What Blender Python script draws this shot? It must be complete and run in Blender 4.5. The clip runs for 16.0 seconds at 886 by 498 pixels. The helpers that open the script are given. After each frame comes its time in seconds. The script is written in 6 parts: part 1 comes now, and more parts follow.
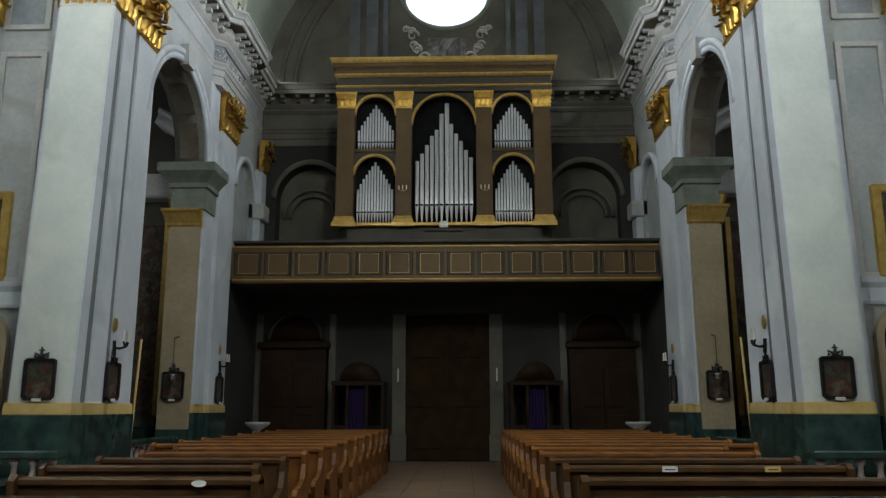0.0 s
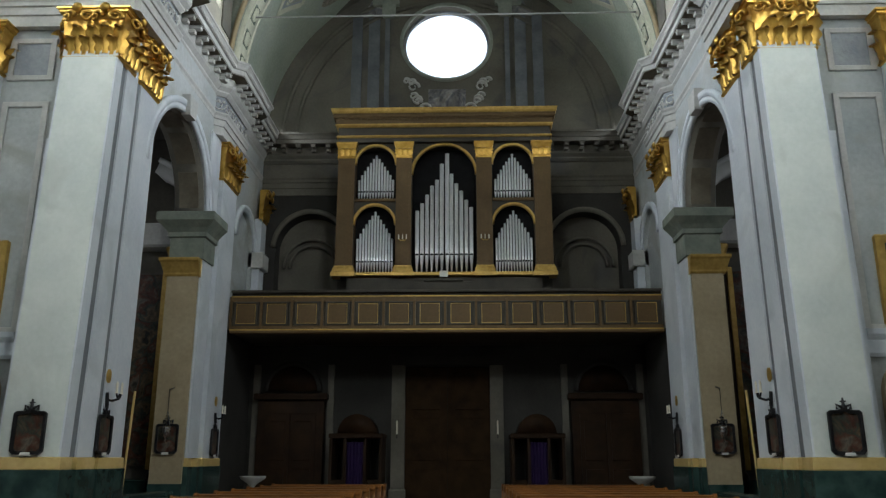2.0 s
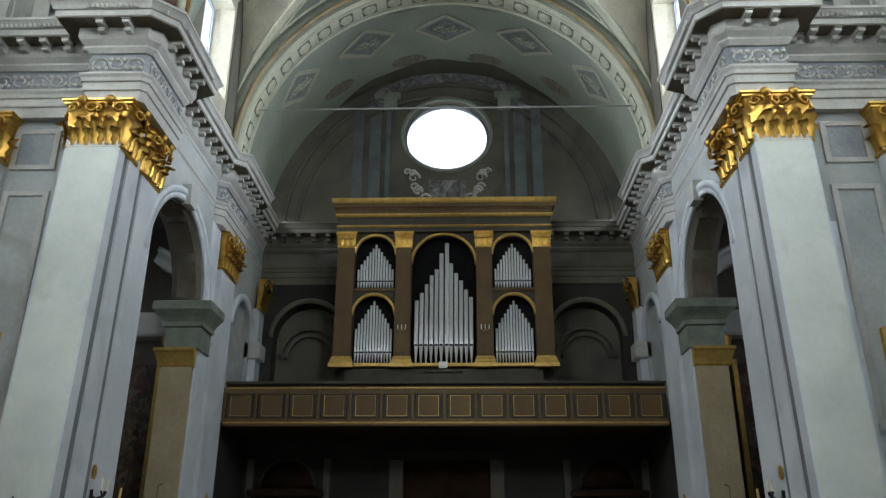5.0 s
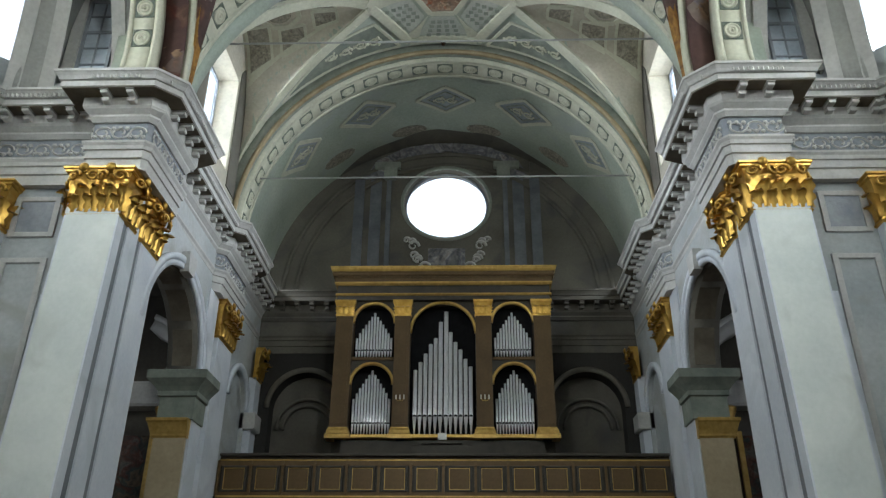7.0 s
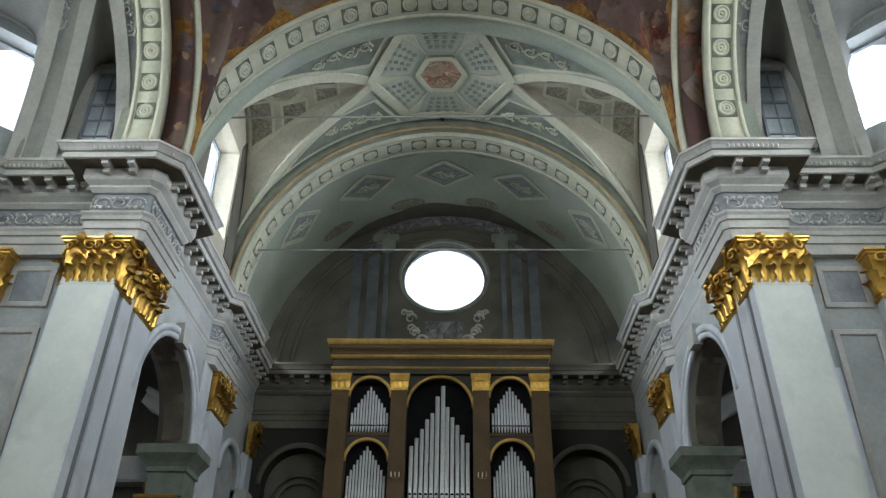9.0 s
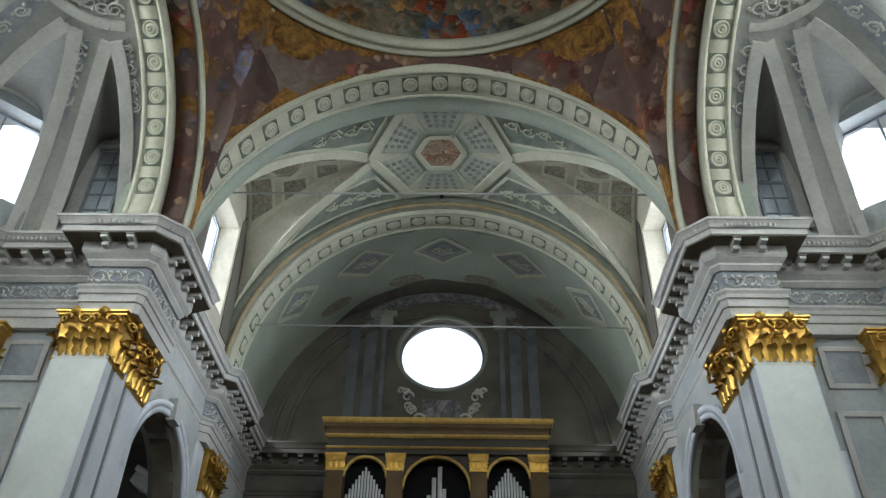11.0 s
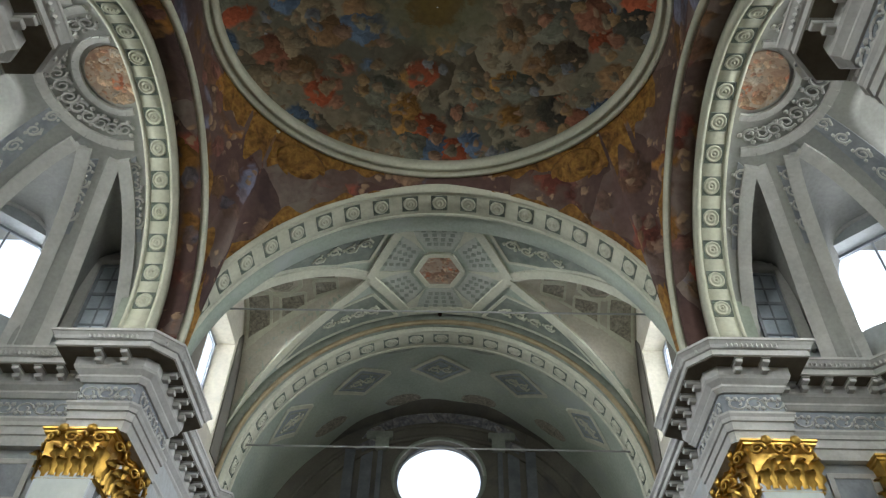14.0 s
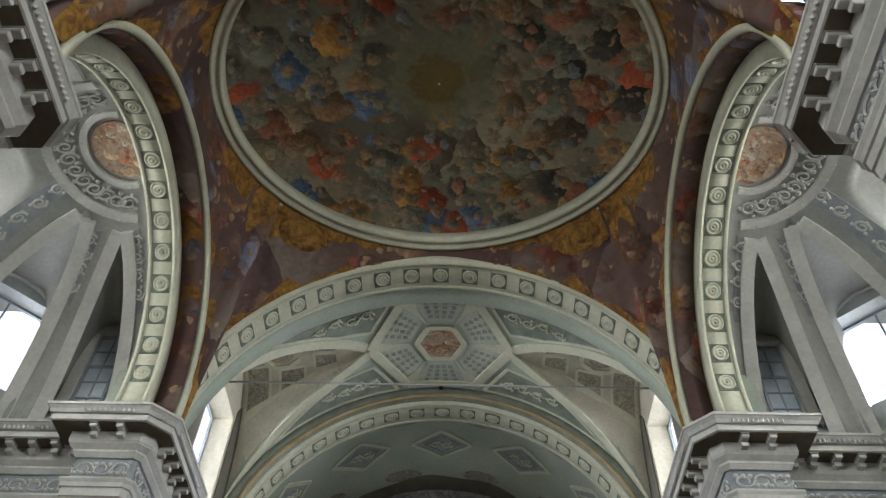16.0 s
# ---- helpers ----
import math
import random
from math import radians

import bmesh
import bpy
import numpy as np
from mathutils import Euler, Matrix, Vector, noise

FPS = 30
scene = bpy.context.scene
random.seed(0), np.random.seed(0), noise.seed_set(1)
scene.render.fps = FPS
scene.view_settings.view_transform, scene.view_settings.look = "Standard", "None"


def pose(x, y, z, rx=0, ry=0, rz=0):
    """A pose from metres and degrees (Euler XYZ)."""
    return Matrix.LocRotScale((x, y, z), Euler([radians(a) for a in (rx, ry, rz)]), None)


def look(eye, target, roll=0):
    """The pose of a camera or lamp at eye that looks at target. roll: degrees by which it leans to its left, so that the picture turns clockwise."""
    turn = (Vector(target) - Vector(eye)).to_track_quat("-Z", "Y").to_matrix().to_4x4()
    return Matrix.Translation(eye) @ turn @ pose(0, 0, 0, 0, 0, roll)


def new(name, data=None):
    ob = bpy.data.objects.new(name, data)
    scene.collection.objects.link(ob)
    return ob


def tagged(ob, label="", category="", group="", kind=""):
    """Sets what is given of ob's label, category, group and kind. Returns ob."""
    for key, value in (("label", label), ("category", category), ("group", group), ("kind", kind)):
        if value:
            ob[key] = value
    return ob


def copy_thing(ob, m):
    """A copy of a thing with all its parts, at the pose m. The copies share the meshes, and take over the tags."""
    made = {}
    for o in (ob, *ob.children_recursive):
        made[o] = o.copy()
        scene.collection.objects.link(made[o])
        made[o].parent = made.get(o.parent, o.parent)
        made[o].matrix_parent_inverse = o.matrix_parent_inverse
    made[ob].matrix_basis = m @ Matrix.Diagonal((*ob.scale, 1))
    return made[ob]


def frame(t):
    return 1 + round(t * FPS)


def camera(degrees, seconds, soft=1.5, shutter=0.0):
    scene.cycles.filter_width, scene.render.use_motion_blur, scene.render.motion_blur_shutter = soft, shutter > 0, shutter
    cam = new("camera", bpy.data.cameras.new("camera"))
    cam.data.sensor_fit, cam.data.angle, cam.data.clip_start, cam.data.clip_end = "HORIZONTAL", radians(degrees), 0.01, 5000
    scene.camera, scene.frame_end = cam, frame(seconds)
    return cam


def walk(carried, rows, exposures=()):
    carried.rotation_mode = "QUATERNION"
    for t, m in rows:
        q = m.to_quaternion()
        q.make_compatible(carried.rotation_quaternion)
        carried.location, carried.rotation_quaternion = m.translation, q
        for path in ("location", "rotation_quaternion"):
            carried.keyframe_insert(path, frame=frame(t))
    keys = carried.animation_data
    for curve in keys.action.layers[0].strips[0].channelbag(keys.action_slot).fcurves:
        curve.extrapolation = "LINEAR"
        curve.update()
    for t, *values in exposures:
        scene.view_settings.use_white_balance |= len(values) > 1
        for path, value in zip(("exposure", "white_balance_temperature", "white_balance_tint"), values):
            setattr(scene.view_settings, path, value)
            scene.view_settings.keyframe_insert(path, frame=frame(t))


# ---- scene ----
cam = camera(58.5, 16.0, soft=1.3)
# seconds, eye x y z in metres, yaw to the left, pitch, roll in degrees
ROWS = [
    (0.0, 0.436, 0.000, 1.370, 1.48, 11.40, -0.07),
    (0.5, 0.441, 0.034, 1.383, 1.48, 12.24, -0.03),
    (1.0, 0.446, 0.067, 1.395, 1.50, 13.10, -0.03),
    (1.5, 0.450, 0.099, 1.407, 1.53, 14.00, 0.01),
    (2.0, 0.454, 0.129, 1.418, 1.54, 14.95, 0.03),
    (2.5, 0.459, 0.159, 1.430, 1.55, 15.92, 0.05),
    (3.0, 0.462, 0.187, 1.441, 1.56, 16.94, 0.07),
    (3.5, 0.466, 0.215, 1.451, 1.57, 18.00, 0.11),
    (6.0, 0.482, 0.335, 1.500, 1.62, 23.86, 0.28),
    (6.5, 0.484, 0.356, 1.508, 1.61, 25.11, 0.31),
    (7.0, 0.486, 0.375, 1.516, 1.62, 26.37, 0.38),
    (7.5, 0.489, 0.394, 1.524, 1.60, 27.67, 0.48),
    (8.0, 0.491, 0.411, 1.532, 1.58, 28.98, 0.56),
    (8.5, 0.492, 0.427, 1.540, 1.56, 30.31, 0.67),
    (9.0, 0.494, 0.443, 1.546, 1.53, 31.66, 0.79),
    (11.5, 0.499, 0.502, 1.577, 1.52, 38.64, 1.40),
    (12.0, 0.500, 0.510, 1.582, 1.51, 40.08, 1.51),
    (12.5, 0.500, 0.518, 1.587, 1.52, 41.52, 1.61),
    (13.0, 0.500, 0.524, 1.591, 1.55, 42.94, 1.73),
    (13.5, 0.500, 0.529, 1.595, 1.62, 44.34, 1.83),
    (14.0, 0.500, 0.533, 1.599, 1.70, 45.75, 1.93),
    (14.5, 0.499, 0.536, 1.602, 1.79, 47.12, 2.02),
    (15.0, 0.499, 0.538, 1.605, 1.92, 48.50, 2.10),
    (15.5, 0.498, 0.539, 1.608, 2.03, 49.80, 2.21),
    (16.0, 0.497, 0.538, 1.610, 2.12, 50.96, 2.32),
]
EXPOSURES = [(0.0, 0.0, 6500, 10), (3.5, 0.0, 6350, 10), (9.0, -0.07, 6350, 11), (12.5, -0.18, 6450, 11), (16.0, -0.20, 6700, 14)]
walk(cam, [(t, pose(x, y, z, 90 + p, 0, w) @ pose(0, 0, 0, 0, 0, r)) for t, x, y, z, w, p, r in ROWS], EXPOSURES)

# ---- world and lights ----
world = bpy.data.worlds.new("world")
scene.world = world
world.use_nodes = True
wn = world.node_tree.nodes
sky = wn.new("ShaderNodeTexSky")
sky.sky_type, sky.sun_disc, sky.sun_elevation, sky.sun_rotation = "NISHITA", False, radians(50), radians(150)
wn["Background"].inputs["Strength"].default_value = 0.42
haze = wn.new("ShaderNodeMixRGB")   # thin bright cloud over the sky
haze.inputs["Fac"].default_value, haze.inputs[2].default_value = 0.75, (4.2, 4.4, 4.6, 1)
world.node_tree.links.new(sky.outputs[0], haze.inputs[1])
world.node_tree.links.new(haze.outputs[0], wn["Background"].inputs["Color"])


def window_light(eye, target, w, h, power, colour=(0.9, 0.95, 1.0)):
    """Daylight that comes in through a window's opening."""
    data = bpy.data.lights.new("window_light", "AREA")
    data.shape, data.size, data.size_y, data.energy, data.color = "RECTANGLE", w, h, power, colour
    ob = new("window_light", data)
    ob.matrix_world = look(eye, target)
    return ob


SOFT, COOL = (0.92, 0.99, 0.98), (0.84, 0.92, 1.0)
for s in (-1, 1):
    window_light((s * 9.02, 11.88, 12.35), (s * 3.0, 5.0, 5.0), 1.2, 1.6, 35, COOL)
    window_light((s * 9.02, 4.92, 12.35), (s * -6.0, 12.2, 2.5), 1.3, 1.7, 430, SOFT)
    window_light((s * 9.85, 8.4, 12.3), (0, 9.5, 2.0), 1.5, 1.9, 230, SOFT)
    window_light((s * 9.4, 15.1, 13.0), (s * 5.3, 15.05, 12.7), 2.2, 2.2, 1150, COOL)
    window_light((s * 5.7, -3.0, 11.8), (0, 12.0, 4.5), 1.8, 2.8, 820, SOFT)
    window_light((s * 9.7, 15.2, 6.6), (s * 6.5, 17.5, 5.5), 1.2, 2.2, 10, COOL)
window_light((0, 21.4, 13.55), (0, 14.0, 9.0), 1.6, 1.5, 9, (0.75, 0.88, 1.0))

# ---- materials ----
def mat(name, c1, c2, scale=1.5, rough=0.8, metal=0.0, bump=0.15, fine=14.0, spread=0.5, spec=0.3, per_object=0.0, stain=None, grain=0.2):
    """Two tones in large clouds, a finer grain over them, fine relief; optional stains."""
    m = bpy.data.materials.new(name)
    m.use_nodes = True
    n, l = m.node_tree.nodes, m.node_tree.links
    b = n["Principled BSDF"]
    tc = n.new("ShaderNodeTexCoord")
    big, small = n.new("ShaderNodeTexNoise"), n.new("ShaderNodeTexNoise")
    for t, s, d in ((big, scale, 5), (small, fine, 4)):
        t.inputs["Scale"].default_value, t.inputs["Detail"].default_value = s, d
        l.new(tc.outputs["Object"], t.inputs["Vector"])
    ramp = n.new("ShaderNodeValToRGB")
    e = ramp.color_ramp.elements
    e[0].position, e[1].position = 0.5 - spread / 2, 0.5 + spread / 2
    e[0].color, e[1].color = (*c1, 1), (*c2, 1)
    l.new(big.outputs["Fac"], ramp.inputs["Fac"])
    mix = n.new("ShaderNodeMixRGB")
    mix.blend_type, mix.inputs["Fac"].default_value = "OVERLAY", grain
    l.new(ramp.outputs[0], mix.inputs[1])
    l.new(small.outputs["Fac"], mix.inputs[2])
    out = mix.outputs[0]
    if stain:
        st = n.new("ShaderNodeTexNoise")
        st.inputs["Scale"].default_value, st.inputs["Detail"].default_value, st.inputs["Distortion"].default_value = 0.7, 8, 1.2
        l.new(tc.outputs["Object"], st.inputs["Vector"])
        r2 = n.new("ShaderNodeValToRGB")
        r2.color_ramp.elements[0].position, r2.color_ramp.elements[1].position = 0.52, 0.72
        l.new(st.outputs["Fac"], r2.inputs["Fac"])
        m2 = n.new("ShaderNodeMixRGB")
        m2.inputs[2].default_value = (*stain, 1)
        l.new(r2.outputs[0], m2.inputs["Fac"])
        l.new(out, m2.inputs[1])
        out = m2.outputs[0]
    if per_object:
        info, hsv = n.new("ShaderNodeObjectInfo"), n.new("ShaderNodeHueSaturation")
        mr = n.new("ShaderNodeMapRange")
        mr.inputs["To Min"].default_value, mr.inputs["To Max"].default_value = 1 - per_object, 1 + per_object
        l.new(info.outputs["Random"], mr.inputs["Value"])
        l.new(mr.outputs[0], hsv.inputs["Value"])
        l.new(out, hsv.inputs["Color"])
        out = hsv.outputs[0]
    l.new(out, b.inputs["Base Color"])
    b.inputs["Roughness"].default_value, b.inputs["Metallic"].default_value = rough, metal
    b.inputs["Specular IOR Level"].default_value = spec
    bp = n.new("ShaderNodeBump")
    bp.inputs["Strength"].default_value, bp.inputs["Distance"].default_value = bump, 0.02
    l.new(small.outputs["Fac"], bp.inputs["Height"])
    l.new(bp.outputs[0], b.inputs["Normal"])
    return m


def fresco(name, colours, scale=0.9, distort=2.5, rough=0.75):
    """A wall painting: soft, tangled patches of several pigments, with plaster grain."""
    m = bpy.data.materials.new(name)
    m.use_nodes = True
    n, l = m.node_tree.nodes, m.node_tree.links
    b = n["Principled BSDF"]
    tc = n.new("ShaderNodeTexCoord")
    big, fine, dark = n.new("ShaderNodeTexNoise"), n.new("ShaderNodeTexNoise"), n.new("ShaderNodeTexNoise")
    for t, s, d, q in ((big, scale, 6, distort), (fine, scale * 5, 5, 1.0), (dark, scale * 2.2, 6, 1.5)):
        t.inputs["Scale"].default_value, t.inputs["Detail"].default_value, t.inputs["Distortion"].default_value = s, d, q
        l.new(tc.outputs["Object"], t.inputs["Vector"])
    ramp = n.new("ShaderNodeValToRGB")
    e = ramp.color_ramp.elements
    k = len(colours)
    e[0].position, e[0].color = 0.3, (*colours[0], 1)
    e[1].position, e[1].color = 0.7, (*colours[-1], 1)
    for i in range(1, k - 1):
        x = e.new(0.3 + 0.4 * i / (k - 1))
        x.color = (*colours[i], 1)
    l.new(big.outputs["Fac"], ramp.inputs["Fac"])
    m1 = n.new("ShaderNodeMixRGB")
    m1.blend_type, m1.inputs["Fac"].default_value = "OVERLAY", 0.8
    l.new(ramp.outputs[0], m1.inputs[1])
    l.new(dark.outputs["Fac"], m1.inputs[2])
    m2 = n.new("ShaderNodeMixRGB")
    m2.blend_type, m2.inputs["Fac"].default_value = "OVERLAY", 0.5
    l.new(m1.outputs[0], m2.inputs[1])
    l.new(fine.outputs["Fac"], m2.inputs[2])
    l.new(m2.outputs[0], b.inputs["Base Color"])
    b.inputs["Roughness"].default_value = rough
    b.inputs["Specular IOR Level"].default_value = 0.2
    return m


GREY = mat("grey_marbled_plaster", (0.34, 0.37, 0.38), (0.52, 0.54, 0.53), 0.7, 0.6, bump=0.1, stain=(0.36, 0.355, 0.315))
PALE = mat("pale_blue_grey_stucco", (0.55, 0.59, 0.645), (0.74, 0.77, 0.80), 0.9, 0.55, bump=0.06, stain=(0.51, 0.545, 0.575))
CREAM = mat("pale_green_grey_stucco", (0.58, 0.625, 0.605), (0.78, 0.81, 0.765), 0.9, 0.6, bump=0.06, stain=(0.53, 0.56, 0.52))
# dark tone standing for the shade inside the pier channels
CHANNEL_SHADE = mat("grey_painted_channel", (0.14, 0.155, 0.175), (0.22, 0.235, 0.25), 1.0, 0.7, bump=0.08)
STONE = mat("grey_stucco_moulding", (0.44, 0.44, 0.42), (0.58, 0.57, 0.54), 2.0, 0.7, bump=0.2)
RELIEF = mat("dark_grey_frieze_ground", (0.20, 0.22, 0.25), (0.34, 0.36, 0.38), 3.0, 0.8, bump=0.3)
SLATE = mat("slate_grey_vault_plaster", (0.28, 0.285, 0.275), (0.42, 0.415, 0.38), 0.8, 0.85, bump=0.12)
VAULT = mat("pale_green_vault_plaster", (0.30, 0.345, 0.285), (0.43, 0.465, 0.38), 0.8, 0.85, bump=0.1, stain=(0.36, 0.39, 0.36))
RIB = mat("cream_stucco_rib", (0.45, 0.455, 0.35), (0.58, 0.575, 0.455), 2.0, 0.8, bump=0.1)
BISQUE = mat("pinkish_cream_plaster", (0.40, 0.375, 0.30), (0.54, 0.50, 0.40), 1.2, 0.85, bump=0.15, stain=(0.36, 0.33, 0.28))
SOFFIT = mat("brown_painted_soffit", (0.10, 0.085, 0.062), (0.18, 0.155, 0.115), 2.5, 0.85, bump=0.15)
FIELD = mat("dark_grey_green_painted_field", (0.14, 0.165, 0.14), (0.25, 0.27, 0.225), 3.0, 0.85, bump=0.2)
PANEL = mat("grey_green_painted_panel", (0.21, 0.235, 0.20), (0.33, 0.35, 0.295), 3.0, 0.85, bump=0.2)
LATTICE = mat("pale_lattice_plaster", (0.38, 0.40, 0.345), (0.50, 0.515, 0.445), 2.0, 0.85, bump=0.1)
ROLL = mat("ochre_painted_moulding", (0.27, 0.21, 0.12), (0.40, 0.32, 0.20), 3.0, 0.8, bump=0.1)
BLUE = mat("blue_grey_painted_panel", (0.205, 0.24, 0.255), (0.33, 0.36, 0.36), 3.0, 0.85, bump=0.2)
MEDAL = mat("dark_green_medallion_ground", (0.12, 0.145, 0.12), (0.195, 0.22, 0.18), 4.0, 0.85)
DUSKBLUE = mat("dark_blue_grey_painted_pilaster", (0.11, 0.12, 0.135), (0.20, 0.21, 0.225), 2.0, 0.85, bump=0.15)
# dark wall tone; also colours parts that lie in shade
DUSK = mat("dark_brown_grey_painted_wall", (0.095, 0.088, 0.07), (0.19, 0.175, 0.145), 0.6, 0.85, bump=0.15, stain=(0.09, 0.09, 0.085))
# walls and stone under the gallery, with its shade put into the colour
GALLERY_SHADE = mat("soot_dark_plaster", (0.028, 0.027, 0.025), (0.055, 0.052, 0.047), 0.8, 0.85, bump=0.15)
BEIGE = mat("beige_plaster", (0.34, 0.27, 0.165), (0.44, 0.36, 0.235), 1.2, 0.75, bump=0.1)
GREEN = mat("dark_green_marble", (0.008, 0.026, 0.024), (0.055, 0.105, 0.092), 3.5, 0.25, bump=0.03, fine=12, spec=0.5, stain=(0.02, 0.04, 0.04))
YELLOW = mat("yellow_ochre_marble", (0.55, 0.38, 0.12), (0.68, 0.50, 0.22), 3.0, 0.4, bump=0.03)
GOLD = mat("gilding", (0.50, 0.28, 0.05), (0.74, 0.47, 0.12), 6.0, 0.36, 0.9, bump=0.25, spec=0.5)
GOLD_PAINT = mat("dull_gold_paint", (0.46, 0.29, 0.07), (0.66, 0.44, 0.14), 8.0, 0.42, 0.55, bump=0.1)
CASE = mat("brown_painted_organ_case", (0.105, 0.064, 0.025), (0.15, 0.094, 0.04), 2.0, 0.55, bump=0.08)
CASE_DARK = mat("dark_brown_organ_case", (0.045, 0.04, 0.032), (0.075, 0.065, 0.05), 3.0, 0.55, bump=0.08)
# flat black for openings and hollows, in place of their darkness
BLACK = mat("black_cloth", (0.006, 0.006, 0.007), (0.012, 0.012, 0.014), 5.0, 0.9)
TIN = mat("polished_tin", (0.80, 0.81, 0.82), (0.90, 0.905, 0.91), 6.0, 0.3, 0.3, bump=0.02, spec=0.5, per_object=0.08)
WALNUT = mat("dark_walnut", (0.016, 0.008, 0.004), (0.036, 0.018, 0.008), 3.0, 0.6, bump=0.1, spec=0.15)
PEW = mat("worn_red_brown_wood", (0.065, 0.021, 0.003), (0.20, 0.075, 0.012), 4.0, 0.5, bump=0.1, spec=0.3, per_object=0.15)
PEW_DARK = mat("dark_brown_pew_wood", (0.03, 0.013, 0.003), (0.095, 0.043, 0.012), 4.0, 0.5, bump=0.1, spec=0.3, per_object=0.1)
DOORWOOD = mat("brown_door_wood", (0.02, 0.0105, 0.004), (0.042, 0.022, 0.009), 3.0, 0.7, bump=0.1, spec=0.12)
FLOOR = mat("worn_stone_floor", (0.15, 0.095, 0.06), (0.24, 0.165, 0.11), 1.5, 0.4, bump=0.05, spec=0.5, per_object=0.12)
JOINT = mat("dark_floor_joint", (0.08, 0.065, 0.05), (0.12, 0.10, 0.08), 4.0, 0.8)
IRON = mat("dark_iron", (0.02, 0.02, 0.022), (0.05, 0.05, 0.052), 8.0, 0.45, 0.7)
WHITE = mat("white_card", (0.75, 0.75, 0.72), (0.82, 0.82, 0.80), 5.0, 0.6)
WAX = mat("cream_wax", (0.72, 0.68, 0.55), (0.80, 0.76, 0.64), 5.0, 0.5)
SILVER = mat("silver", (0.70, 0.70, 0.70), (0.82, 0.82, 0.80), 9.0, 0.25, 1.0)
PURPLE = mat("purple_curtain", (0.012, 0.005, 0.035), (0.028, 0.011, 0.07), 4.0, 0.85, bump=0.2)
BALUSTER = mat("red_and_grey_marble", (0.30, 0.24, 0.22), (0.48, 0.42, 0.39), 6.0, 0.4)
ROD = mat("pale_painted_iron", (0.34, 0.35, 0.34), (0.45, 0.45, 0.43), 5.0, 0.5, 0.3)
LEAD = mat("window_frame_paint", (0.22, 0.24, 0.27), (0.32, 0.34, 0.37), 4.0, 0.6)
PANE_BLUE = mat("painted_blue_glass", (0.34, 0.40, 0.47), (0.48, 0.53, 0.58), 2.0, 0.35, spec=0.5)


def figures(name, cloths, clouds, ground, scale=1.6, warp=0.35, crowd=0.5, heaven=None, rough=0.75):
    """A crowded ceiling painting: modelled clouds, with draped forms of many pigments gathered over them."""
    m = bpy.data.materials.new(name)
    m.use_nodes = True
    n, l = m.node_tree.nodes, m.node_tree.links
    b = n["Principled BSDF"]
    tc = n.new("ShaderNodeTexCoord")

    def noise(vec, sc, detail=4, distort=0.0):
        t = n.new("ShaderNodeTexNoise")
        t.inputs["Scale"].default_value, t.inputs["Detail"].default_value, t.inputs["Distortion"].default_value = sc, detail, distort
        l.new(vec, t.inputs["Vector"])
        return t

    def ramp(fac, stops, hard=False):
        r = n.new("ShaderNodeValToRGB")
        e = r.color_ramp.elements
        if hard:
            r.color_ramp.interpolation = "CONSTANT"
        e[0].position, e[0].color = stops[0][0], (*stops[0][1], 1)
        e[1].position, e[1].color = stops[-1][0], (*stops[-1][1], 1)
        for p, c in stops[1:-1]:
            e.new(p).color = (*c, 1)
        l.new(fac, r.inputs["Fac"])
        return r.outputs[0]

    def mix(kind, fac, a, c):
        x = n.new("ShaderNodeMixRGB")
        x.blend_type = kind
        for src, sock in ((fac, x.inputs["Fac"]), (a, x.inputs[1]), (c, x.inputs[2])):
            if isinstance(src, float):
                sock.default_value = src
            elif isinstance(src, tuple):
                sock.default_value = (*src, 1)
            else:
                l.new(src, sock)
        return x.outputs[0]

    def math_(op, a, c):
        x = n.new("ShaderNodeMath")
        x.operation = op
        for src, sock in ((a, x.inputs[0]), (c, x.inputs[1])):
            if isinstance(src, (int, float)):
                sock.default_value = src
            else:
                l.new(src, sock)
        return x.outputs[0]

    def grey(v):
        return (v, v, v)

    def forms(vec, sc, light):
        """Rounded painted forms: a mask, a number for each form, and its modelling from lit to shaded."""
        cell, sub, dot = n.new("ShaderNodeTexVoronoi"), n.new("ShaderNodeVectorMath"), n.new("ShaderNodeVectorMath")
        cell.inputs["Scale"].default_value = sc
        l.new(vec, cell.inputs["Vector"])
        sub.operation, dot.operation = "SUBTRACT", "DOT_PRODUCT"
        l.new(vec, sub.inputs[0])
        l.new(cell.outputs["Position"], sub.inputs[1])
        l.new(sub.outputs[0], dot.inputs[0])
        dot.inputs[1].default_value = tuple(c * sc for c in light)
        sep = n.new("ShaderNodeSeparateColor")
        l.new(cell.outputs["Color"], sep.inputs[0])
        return cell.outputs["Distance"], sep, math_("ADD", dot.outputs["Value"], 0.5)

    raw = tc.outputs["Object"]
    w1 = mix("ADD", warp, raw, noise(raw, scale * 0.9, 3).outputs["Color"])
    w2 = mix("ADD", warp * 0.5, w1, noise(raw, scale * 3.2, 5, 1.5).outputs["Color"])
    # clouds
    d0, c0, lit0 = forms(w1, scale * 0.55, (-0.45, 0.62, 0.3))
    fold = noise(w2, scale * 3.0, 5, 0.8).outputs["Fac"]
    lit0 = math_("ADD", lit0, math_("MULTIPLY", math_("SUBTRACT", fold, 0.5), 0.9))
    col = ramp(lit0, [(0.12, clouds[0]), (0.45, clouds[1]), (0.62, clouds[2]), (0.9, clouds[3])])
    col = mix("MIX", ramp(noise(raw, scale * 0.5, 3).outputs["Fac"], [(0.42, grey(0.0)), (0.6, grey(0.75))]), col, ground)
